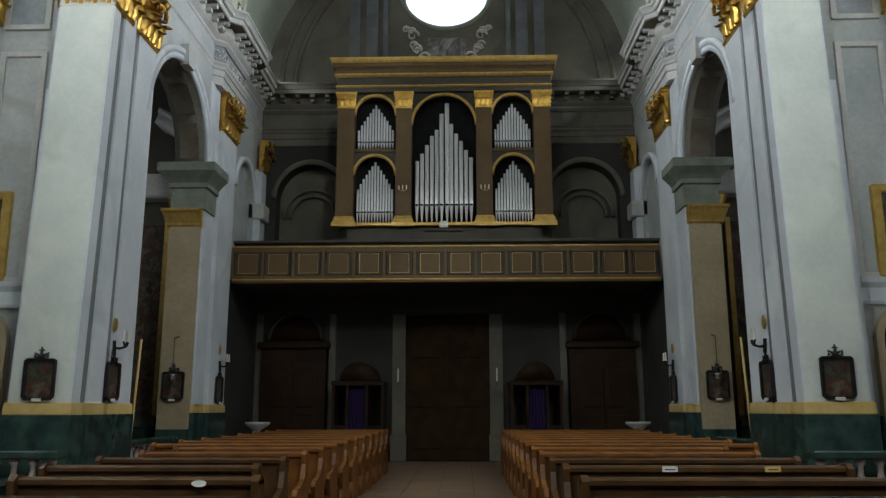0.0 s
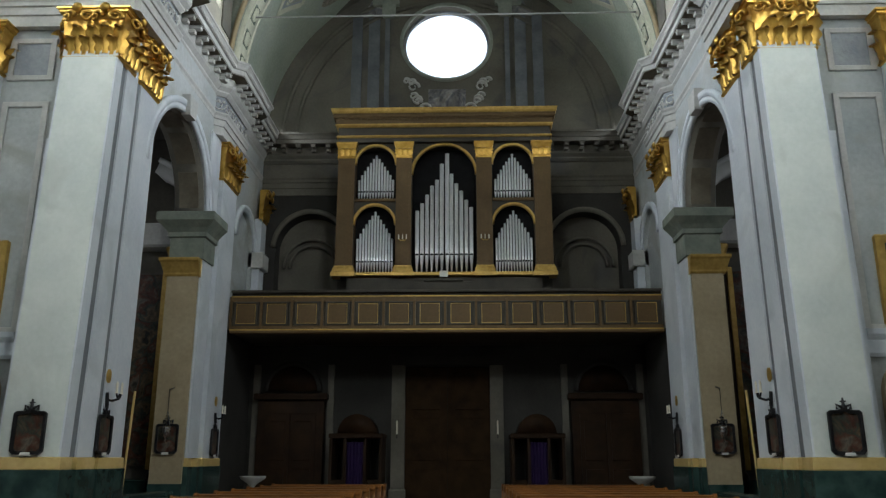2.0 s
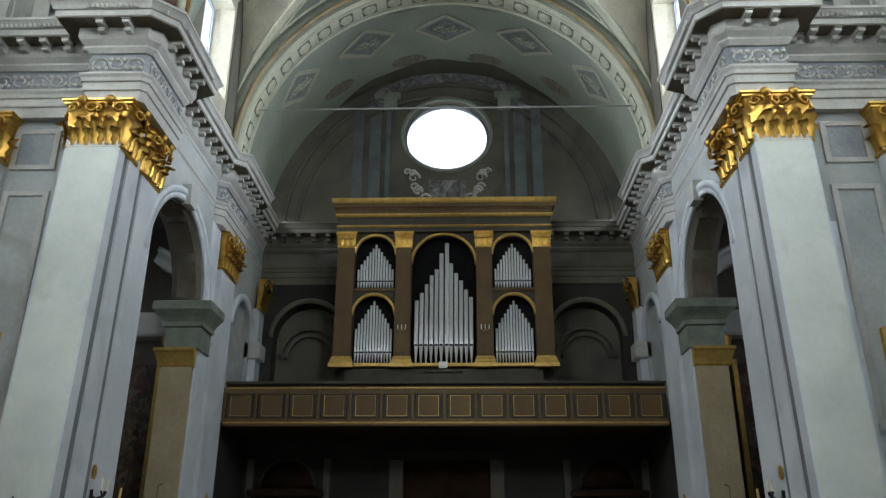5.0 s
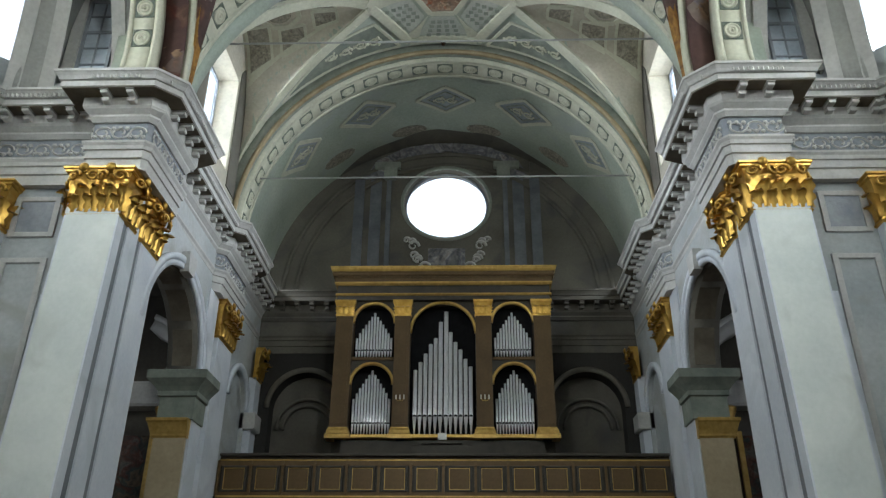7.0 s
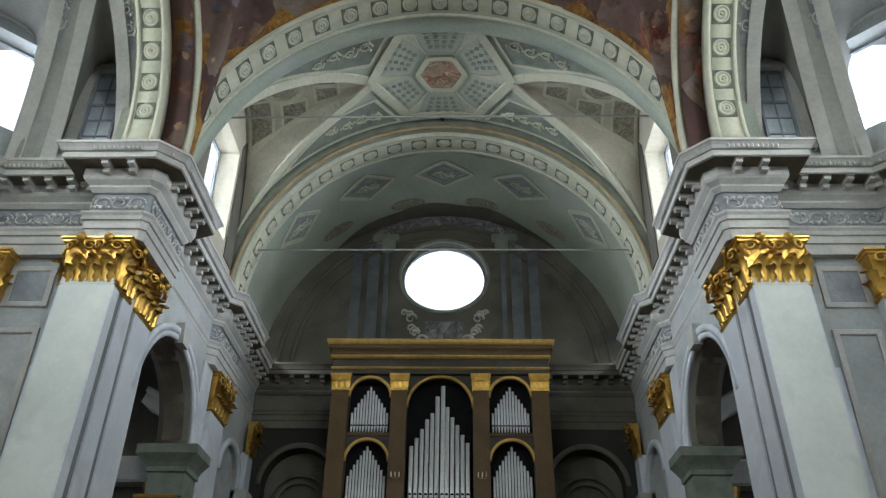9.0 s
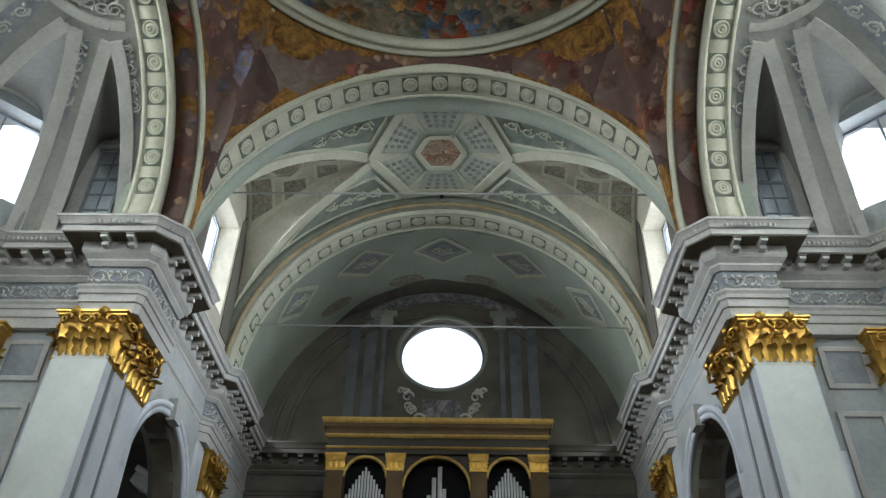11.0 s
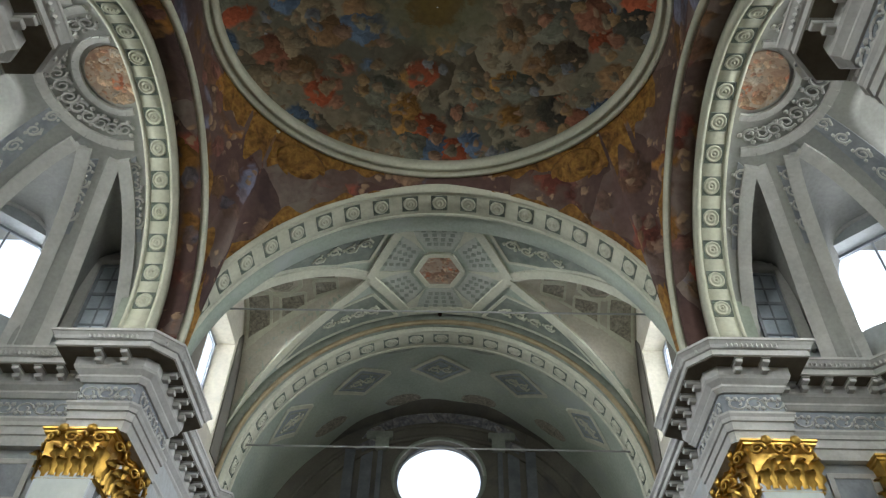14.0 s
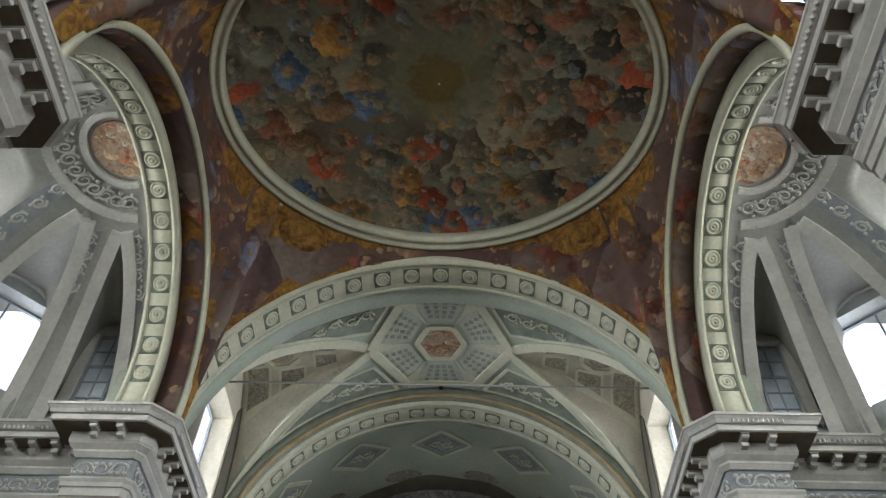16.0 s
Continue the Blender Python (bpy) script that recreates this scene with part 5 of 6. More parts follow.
# ---- choir behind the camera: plain walls, vault and two windows ----
chr_ = thing("wall_choir", "plain pale plaster walls of the choir", "wall", kind="structure")
for s in (-1, 1):
    a, b = sorted((s * 5.45, s * 6.0))
    Shape().box(a, b, -9, -4.1, 0, 16).box(a, b, -1.9, 3.5, 0, 16).box(a, b, -4.1, -1.9, 0, 10.2).box(a, b, -4.1, -1.9, 13.4, 16).done("wall", STONE, chr_)
    w = thing("window_6", "tall choir window", "window", "choir windows", "structure")
    Shape().box(*sorted((s * 5.8, s * 5.86)), -3.03, -2.97, 10.2, 13.4).box(*sorted((s * 5.8, s * 5.86)), -4.1, -1.9, 11.7, 11.76).done("window_frame", LEAD, w)
    g = Shape().box(*sorted((s * 5.83, s * 5.835)), -4.1, -1.9, 10.2, 13.4).done("pane", GLASS, w)
    g.visible_shadow = False
Shape().box(-6, 6, -9.5, -9, 0, 16).done("wall", STONE, chr_)
Shape().box(-6, 6, -9.5, 3.6, 15.9, 16.2).done("ceiling_choir", VAULT, chr_)
Shape().wall_with_arch("y", 3.46, 3.70, -6.9, 6.9, 10.0, 16.6, 0.03, 5.12, 10.22).done("wall", VAULT, chr_, "plain plaster wall over the choir arch")

# ---- capitals ----
def leaf_shape(h, w, curl):
    pts, n = [], 6
    for j in range(n + 1):
        u = j / n
        out = 0.015 + 0.05 * u + curl * max(0, u - 0.55) ** 1.5 * 2.2
        z = h * (u if u < 0.86 else 0.86 - (u - 0.86) * 0.9)
        ww = w * (0.75 + 0.5 * math.sin(u * 2.6)) * (1 - 0.55 * max(0, u - 0.7) / 0.3)
        for k in range(5):
            v = (k - 2) / 2
            wob = 1 + 0.30 * math.cos(j * 3.1)
            pts.append((out + 0.035 * (1 - abs(v)) - 0.02 * abs(v), v * ww / 2 * wob, z))
    sh = Shape().grid(pts, n + 1, 5)
    m = len(pts)
    sh.add([(x - 0.03, y, z) for x, y, z in pts], [(r * 5 + c, (r + 1) * 5 + c, (r + 1) * 5 + c + 1, r * 5 + c + 1) for r in range(n) for c in range(4)])
    return sh


LEAF_LOW, LEAF_HIGH = leaf_shape(0.40, 0.23, 0.14), leaf_shape(0.60, 0.18, 0.19)
spiral = [(0.004 * i, (0.125 - 0.0075 * i) * math.cos(i * 0.62), (0.12 - 0.0075 * i) * math.sin(i * 0.62)) for i in range(15)]
VOLUTE = Shape().tube(spiral, [0.034 - 0.0014 * i for i in range(15)], 6)
KEEP = {}


def share(key, sh, name, material, parent, m, label="", smooth=True):
    if key not in KEEP:
        KEEP[key] = Shape().add(sh.v, sh.f).done(name, material, parent, label, smooth)
        KEEP[key].matrix_basis = m
        return KEEP[key]
    return again(KEEP[key], m, parent)


def capital(path, s, label, z0=CAP0, z1=CAP1):
    pl = flip(path, s)
    h = z1 - z0
    c = thing("capital", label, "capital", "gilded capitals", "structure")
    Shape().sweep(pl, [(-0.1, z0 - 0.06), (0.03, z0 - 0.06), (0.05, z0 - 0.03), (0.03, z0), (0.02, z0 + 0.05), (0.03, z0 + 0.5 * h), (0.05, z0 + 0.75 * h), (0.08, z0 + 0.88 * h), (-0.1, z0 + 0.88 * h)]).done("bell", GOLD, c)
    Shape().sweep(pl, [(-0.1, z0 + 0.87 * h), (0.10, z0 + 0.88 * h), (0.12, z0 + 0.90 * h), (0.12, z0 + 0.94 * h), (0.15, z0 + 0.96 * h), (0.15, z1), (-0.1, z1)]).done("abacus", GOLD, c)
    k = h / 0.92
    for i, (x, y, r) in enumerate(along(pl, 0.25)):
        share("low", LEAF_LOW, "leaf", GOLD, c, pose(x, y, z0, 0, 0, r) @ Matrix.Diagonal((1.15, 1.0, k, 1)))
        q = pose(x, y, z0 + 0.02, 0, 0, r) @ pose(0.02, 0.125, 0)
        share("high", LEAF_HIGH, "leaf", GOLD, c, q @ Matrix.Diagonal((1.15, 1.0, k, 1)))
    for x, y, r in along(pl, 0.42):
        for e in (-1, 1):
            share("vol%d" % e, VOLUTE, "volute", GOLD, c, pose(x, y, z0 + 0.76 * h, 0, 0, r) @ pose(0.14, e * 0.15, 0, 0, 0, e * 25))
        share("fl", Shape().lathe([(0, 0), (0.09, 0.01), (0.07, 0.04), (0.03, 0.06), (0, 0.07)], sides=8), "flower", GOLD, c, pose(x, y, z0 + 0.93 * h, 0, 0, r) @ pose(0.2, 0, 0, 0, 90, 0))
    return c


NEARCAP = [(-6.15, 12.35), (-6.15, 11.8), (-A, 11.8), (-A, 12.41), (-5.28, 12.5), (-5.28, 12.7), (-A, 12.78), (-A, 13.5)]
FARCAP = [(-5.34, 17.64), (-A, 17.64), (-A, 18.8)]
for s in (-1, 1):
    capital(NEARCAP, s, "gilded leafy capital on the near pier")
    capital(FARCAP, s, "gilded leafy capital on the far pier")
    capital([(-8.0, 12.18), (-7.5, 12.18), (-7.5, 12.4)], s, "gilded leafy capital in the transept")
    capital([(-5.12, 20.95), (-5.12, 21.4)], s, "gilded leafy capital in the end corner")

# ---- organ gallery ----
gal = thing("organ_gallery", "brown wooden organ gallery with gilded panelled front", "gallery")
GY, GZ0, GZ1 = 19.0, 4.37, 5.43
Shape().box(-5.22, 5.22, GY + 0.12, END - 0.01, 4.42, 4.62).done("gallery_floor", CASE_DARK, gal)
Shape().box(-5.22, 5.22, GY + 0.03, GY + 0.12, GZ0 + 0.1, GZ1 - 0.06).done("front_board", CASE_DARK, gal)
Shape().box(-5.22, 5.22, GY - 0.08, GY + 0.2, GZ1 - 0.07, GZ1, 0.015).done("handrail", CASE_DARK, gal, "dark brown handrail")
Shape().box(-5.22, 5.22, GY - 0.03, GY + 0.1, 5.26, 5.295, 0.008).done("gilt_line", GOLD_PAINT, gal, "thin gilded line")
Shape().box(-5.22, 5.22, GY - 0.05, GY + 0.12, 4.44, 4.475, 0.008).done("gilt_line", GOLD_PAINT, gal, "thin gilded line")
Shape().box(-5.22, 5.22, GY - 0.06, GY + 0.12, GZ0, 4.44, 0.02).done("bottom_rail", CASE, gal)
Shape().box(-5.22, 5.22, GY - 0.02, GY + 0.03, 5.15, 5.27).box(-5.22, 5.22, GY - 0.02, GY + 0.03, 4.47, 4.56).done("rail_board", CASE, gal)
NP = 14
pw = 10.44 / NP
pf = None
for i in range(NP):
    cx = -5.22 + pw * (i + 0.5)
    m = pose(cx, GY, 0)
    if pf is None:
        fr = Shape()
        a, b, c, d = -0.29, 0.29, 4.56, 5.15
        for x0, x1, z0, z1 in ((a, a + 0.05, c, d), (b - 0.05, b, c, d), (a + 0.05, b - 0.05, c, c + 0.05), (a + 0.05, b - 0.05, d - 0.05, d)):
            fr.box(x0, x1, -0.045, 0.04, z0, z1, 0.012)
        pf = fr.done("panel_frame", CASE_DARK, gal, "dark panel moulding")
        pc_ = Shape().box(a + 0.05, b - 0.05, -0.005, 0.04, c + 0.05, d - 0.05).done("panel", CASE, gal, "brown panel")
        pl_ = Shape().box(a + 0.05, a + 0.064, -0.02, 0.0, c + 0.05, d - 0.05).box(b - 0.064, b - 0.05, -0.02, 0.0, c + 0.05, d - 0.05).box(a + 0.064, b - 0.064, -0.02, 0.0, c + 0.05, c + 0.064).box(a + 0.064, b - 0.064, -0.02, 0.0, d - 0.064, d - 0.05).done("gilt_fillet", GOLD_PAINT, gal, "gilded fillet")
        st = Shape().box(-pw / 2 - 0.03, -pw / 2 + 0.03, -0.035, 0.03, 4.47, 5.27, 0.01).done("stile", CASE, gal)
        for o in (pf, pc_, pl_, st):
            o.matrix_basis = m
    else:
        for o in (pf, pc_, pl_, st):
            again(o, m, gal)

# ---- organ ----
OYF = 20.2
OX = -0.06
org = thing("pipe_organ", "brown and gilded pipe organ case with tin front pipes", "organ")
org.location = (OX, 0, 0)


def opening(cx, hw, z0, spring):
    n = 20
    return [(cx + hw, z0)] + [(cx + hw * math.cos(math.pi * i / n), spring + hw * math.sin(math.pi * i / n)) for i in range(n + 1)] + [(cx - hw, z0)]


OPEN = [(0.0, 0.86, 6.17, 8.87), (-1.85, 0.55, 8.20, 9.16), (1.85, 0.55, 8.20, 9.16), (-1.85, 0.55, 6.17, 7.46), (1.85, 0.55, 6.17, 7.46)]
Shape().box(-2.86, 2.86, OYF + 0.45, END - 0.3, 4.62, 10.0).done("case_body", CASE_DARK, org)
Shape().box(-2.55, 2.55, OYF + 0.05, OYF + 0.5, 4.62, 6.02).done("plinth", CASE_DARK, org, "dark plain plinth")
# a black sheet stands in for the unlit inside of the case
Shape().box(-2.45, 2.45, OYF + 0.40, OYF + 0.45, 6.1, 9.8).done("inner_cloth", BLACK, org, "black sheet standing for the unlit case behind the pipes")
for cx, hw, z0, sp in OPEN:
    u0, u1 = (cx - hw, cx + hw)
    top = 9.80 if sp > 8 else 8.16
    Shape().wall_with_arch("y", OYF + 0.05, OYF + 0.16, u0 - 0.012, u1 + 0.012, z0, top, cx, hw, sp).done("arched_front", CASE_DARK, org)
for s in (-1, 1):
    Shape().box(*sorted((s * 1.28, s * 2.42)), OYF + 0.03, OYF + 0.16, 8.10, 8.20).done("cross_rail", CASE_DARK, org)
for cx, hw, z0, sp in OPEN:
    Shape().arch(cx, sp, hw - 0.03, hw + 0.045, "y", OYF - 0.02, OYF + 0.07, 28).done("arch_moulding", GOLD_PAINT, org, "gilded arch moulding", True)
    Shape().box(cx - hw, cx + hw, OYF + 0.0, OYF + 0.42, z0 - 0.09, z0, 0.01).done("pipe_shelf", GOLD_PAINT if z0 < 7 else CASE, org)
for k, (a, b) in enumerate(((-2.86, -2.41), (-1.285, -0.87), (0.87, 1.285), (2.41, 2.86))):
    Shape().box(a, b, OYF - 0.06, OYF + 0.45, 6.3, 9.34, 0.015).done("pilaster", CASE, org, "brown pilaster")
    Shape().box(a + 0.07, b - 0.07, OYF - 0.068, OYF - 0.05, 6.42, 9.22, 0.004).done("pilaster_panel", CASE, org)
    e = 0.05
    Shape().sweep([(a, OYF + 0.3), (a, OYF - 0.06), (b, OYF - 0.06), (b, OYF + 0.3)], [(-0.1, 6.04), (0.09, 6.04), (0.09, 6.14), (0.06, 6.17), (0.05, 6.24), (0.02, 6.30), (0.02, 6.33), (-0.1, 6.33)]).done("pilaster_base", GOLD_PAINT, org, "gilded base")
    pc2 = Shape().sweep([(a, OYF + 0.3), (a, OYF - 0.06), (b, OYF - 0.06), (b, OYF + 0.3)], [(-0.1, 9.32), (0.02, 9.32), (0.025, 9.36), (0.01, 9.40), (0.02, 9.6), (0.06, 9.72), (0.06, 9.78), (-0.1, 9.78)])
    cap_ = pc2.done("pilaster_capital", GOLD, org, "gilded capital")
    for i in range(3):
        x = a + (b - a) * (i + 0.5) / 3
        m = pose(x, OYF - 0.07, 9.38, 0, 0, -90) @ Matrix.Diagonal((0.45, 0.7, 0.62, 1))
        lf = again(KEEP["low"], m, cap_)
ent = [(-2.86, OYF + 0.45), (-2.86, OYF - 0.06), (2.86, OYF - 0.06), (2.86, OYF + 0.45)]
Shape().sweep(ent, [(-0.5, 9.78), (0.02, 9.78), (0.02, 9.90), (-0.5, 9.90)]).done("architrave", CASE_DARK, org)
Shape().sweep(ent, [(-0.3, 9.90), (0.05, 9.90), (0.07, 9.93), (0.05, 9.97), (-0.3, 9.97)]).done("gilt_line", GOLD_PAINT, org)
Shape().sweep(ent, [(-0.5, 9.97), (0.02, 9.97), (0.02, 10.20), (-0.5, 10.20)]).done("frieze", CASE_DARK, org)
Shape().sweep(ent, [(-0.3, 10.20), (0.06, 10.20), (0.10, 10.25), (0.10, 10.29), (-0.3, 10.29)]).done("gilt_line", GOLD_PAINT, org)
Shape().sweep(ent, [(-0.5, 10.29), (0.08, 10.29), (0.10, 10.44), (-0.5, 10.44)]).done("bed_moulding", CASE, org)
Shape().sweep(ent, [(-0.6, 10.44), (0.14, 10.44), (0.16, 10.48), (0.16, 10.57), (-0.6, 10.57)]).done("corona", CASE, org)
Shape().sweep(ent, [(-0.6, 10.57), (0.17, 10.57), (0.20, 10.62), (0.22, 10.68), (0.22, 10.71), (-0.6, 10.71)]).done("cornice", GOLD_PAINT, org, "gilded cornice")
Shape().box(-2.86, 2.86, OYF + 0.2, END - 0.3, 9.7, 10.6).done("case_top", CASE_DARK, org)
dt = Shape()
for i in range(34):
    x = -2.9 + 5.8 * (i + 0.5) / 34
    dt.box(x - 0.05, x + 0.05, OYF - 0.19, OYF - 0.05, 10.40, 10.45)
tagged(dt.done("dentil_course", CASE, org), kind="stuff")


def pipe(x, y, z0, foot, top, r, name="pipe"):
    p = Shape().lathe([(r * 0.25, 0), (r, foot), (r * 1.02, foot + 0.01), (r, foot + 0.02), (r, top - z0), (r * 0.9, top - z0), (r * 0.88, top - z0 - 0.05)], 0, 0, 14)
    o = p.done("pipe", TIN, org, "", True)
    o.location = (x, y, z0)
    w = r * 0.75
    Shape().plate([(-w, foot + 0.02), (w, foot + 0.02), (w, foot + 0.05), (0, foot + 0.05 + r * 0.5), (-w, foot + 0.05)], "y", -r * 1.06, -r * 0.7).done("mouth", BLACK, o, "dark pipe mouth")
    Shape().plate([(-w, foot + 0.06), (w, foot + 0.06), (w * 0.8, foot + 0.10 + r * 1.6), (0, foot + 0.12 + r * 2.2), (-w * 0.8, foot + 0.10 + r * 1.6)], "y", -r * 1.03, -r * 0.9).done("upper_lip", TIN, o)
    return o


tops = [7.89, 8.10, 8.34, 8.60, 8.77, 9.23, 9.53, 8.94, 8.66, 8.45, 8.19, 7.98]
for i, t in enumerate(tops):
    pipe(-0.79 + 1.58 * (i + 0.5) / 12 + (0.015 if i == 6 else 0), OYF + 0.2, 6.17, 0.46, t, 0.053 if i not in (5, 6) else 0.058)
for s in (-1, 1):
    for z0, ft, lo, hi in ((8.20, 0.2, 8.78, 9.50), (6.17, 0.28, 7.12, 7.88)):
        n = 13
        for i in range(n):
            k = 1 - abs(i - 6) / 6
            pipe(s * 1.85 - 0.5 + 1.0 * (i + 0.5) / n, OYF + 0.2, z0, ft, lo + (hi - lo) * k ** 0.9, 0.030)
Shape().box(-0.75, 0.75, OYF - 0.35, OYF + 0.05, 5.3, 5.83, 0.02).box(-0.5, 0.5, OYF - 0.4, OYF, 5.83, 5.92, 0.02).done("console", CASE_DARK, org, "dark wooden console")
ms2 = Shape().box(-0.11, 0.11, OYF - 0.2, OYF - 0.18, 5.98, 6.15).done("music_sheet", WHITE, None)
ms2.location = (OX, 0, 0)
tagged(ms2, "white sheet of music standing on the organ console", "sheet music")
for s in (-1, 1):
    cb = thing("candle_bracket", "small brass three-arm candle bracket on the organ case", "candle holder", "organ brackets", at=(OX + s * 1.08, OYF - 0.075, 7.02))
    Shape().tube([(0, 0, 0), (0, -0.12, -0.03)], 0.012, 6).tube([(-0.1, -0.12, 0), (-0.06, -0.12, -0.05), (0.06, -0.12, -0.05), (0.1, -0.12, 0)], 0.01, 6).done("arm", GOLD_PAINT, cb, "", True)
    for x in (-0.1, 0, 0.1):
        Shape().lathe([(0.02, 0), (0.016, 0.02), (0.016, 0.1), (0.004, 0.12)], x, -0.12, 8, -0.01).done("candle", WAX, cb, "cream candle")

# ---- end wall at the floor: door, side portals, confessionals ----
dr = thing("door_1", "tall brown wooden double door, closed", "door", kind="structure")
for s in (-1, 1):
    lf = Shape().box(*sorted((0.005 * s, s * 1.13)), END + 0.1, END + 0.17, 0.02, 3.85, 0.01).done("door_leaf", DOORWOOD, dr)
    for z0, z1 in ((0.3, 1.2), (1.4, 2.5), (2.7, 3.65)):
        Shape().box(*sorted((s * 0.2, s * 0.95)), END + 0.06, END + 0.11, z0, z1, 0.03).done("door_panel", DOORWOOD, lf)
    # jambs and lintel get dark tones in place of the gallery's shade
    Shape().box(*sorted((s * 1.13, s * 1.48)), END - 0.1, END + 0.2, 0, 4.0, 0.02).box(*sorted((s * 1.1, s * 1.52)), END - 0.14, END + 0.2, 0, 0.7, 0.03).done("jamb", DUSK, dr, "stone jamb, darkened for gallery shade")
Shape().box(-1.55, 1.55, END - 0.12, END + 0.2, 3.87, 4.15, 0.03).done("lintel", GALLERY_SHADE, dr, "stone lintel, darkened for gallery shade")
Shape().box(-1.3, 1.3, END + 0.2, END + 0.6, 0, 4.1).done("backing", BLACK, dr)
for s in (-1, 1):
    wp = thing("wooden_portal", "dark walnut side portal with arched lunette", "door", "side portals")
    sx = lambda a, b: sorted((s * a, s * b))
    Shape().box(*sx(3.25, 5.0), END - 0.25, END - 0.01, 0, 2.95, 0.02).done("body", WALNUT, wp)
    for k in range(2):
        lf = Shape().box(*sx(3.45 + 0.68 * k, 4.1 + 0.68 * k), END - 0.3, END - 0.24, 0.05, 2.6, 0.015).done("leaf", WALNUT, wp)
        Shape().box(*sx(3.55 + 0.68 * k, 4.0 + 0.68 * k), END - 0.33, END - 0.29, 0.3, 1.2, 0.02).done("panel", WALNUT, lf)
        Shape().box(*sx(3.55 + 0.68 * k, 4.0 + 0.68 * k), END - 0.33, END - 0.29, 1.4, 2.4, 0.02).done("panel", WALNUT, lf)
    Shape().box(*sx(3.15, 5.1), END - 0.36, END - 0.01, 2.95, 3.12, 0.03).done("cornice", WALNUT, wp)
    Shape().arch(s * 4.13, 3.2, 0.0, 0.66, "y", END - 0.1, END - 0.004, 20).done("lunette", WALNUT, wp, "dark lunette", True)
    # frame coloured dark for the shade under the gallery
    Shape().arch(s * 4.13, 3.2, 0.66, 0.78, "y", END - 0.14, END - 0.004, 20).done("lunette_frame", GALLERY_SHADE, wp, "lunette frame, darkened for gallery shade", True)
    for x in (3.02, 5.02):
        q = Shape().box(*sx(x, x + 0.17), END - 0.12, END - 0.004, 0, 3.9, 0.015)
        # stone strips coloured dark, standing for the same shade
        tagged(q.done("wall_strip", DUSK), "stone strip beside the side portal, darkened for gallery shade", "pilaster", "wall strips", "structure")
    cf = thing("confessional", "dark walnut confessional with a purple curtain", "confessional", "confessionals")
    Shape().box(*sx(1.62, 2.95), END - 1.0, END - 0.02, 0, 0.15, 0.02).done("plinth", WALNUT, cf)
    for x in (1.62, 2.02, 2.52, 2.88):
        Shape().box(*sx(x, x + 0.07), END - 0.98, END - 0.02, 0.15, 1.95, 0.01).done("partition", WALNUT, cf)
    Shape().box(*sx(1.6, 2.97), END - 1.02, END - 0.02, 1.95, 2.07, 0.02).done("cornice", WALNUT, cf)
    Shape().arch(s * 2.28, 2.07, 0.0, 0.48, "y", END - 0.95, END - 0.05, 18).done("arched_top", WALNUT, cf, "dark arched top", True)
    for x in (1.69, 2.59):
        Shape().box(*sx(x, x + 0.3), END - 0.93, END - 0.88, 0.15, 0.95, 0.01).done("kneeler_panel", WALNUT, cf)
    cu = Shape()
    pts = []
    for j in range(2):
        for i in range(25):
            x = 2.1 + 0.42 * i / 24
            pts.append((s * x, END - 0.9 + 0.03 * math.sin(i * 1.4), 0.3 + 1.55 * j))
    cu.grid(pts, 2, 25).done("curtain", PURPLE, cf, "purple curtain", True)
    st_ = thing("holy_water_stoup", "grey stone holy water stoup on a baluster", "stoup", "stoups", at=(s * 4.75, END - 1.3, 0))
    Shape().lathe([(0.2, 0), (0.2, 0.06), (0.09, 0.12), (0.07, 0.4), (0.1, 0.6), (0.06, 0.8), (0.12, 0.86), (0.3, 0.98), (0.32, 1.04), (0.27, 1.04), (0.2, 0.96)], sides=18).done("bowl", STONE, st_, "", True)
    for x, z in ((1.31, 2.0),):
        sc = thing("wall_candlestick", "pale candle on an iron wall bracket by the door", "candle holder", "door candles", at=(s * x, END - 0.11, z))
        Shape().tube([(0, 0, 0), (0, -0.16, -0.02), (0, -0.18, 0.08)], 0.014, 6).done("bracket", IRON, sc)
        Shape().lathe([(0.03, 0), (0.022, 0.02), (0.022, 0.32), (0.004, 0.36)], 0, -0.18, 8, 0.07).done("candle", WAX, sc, "cream candle")

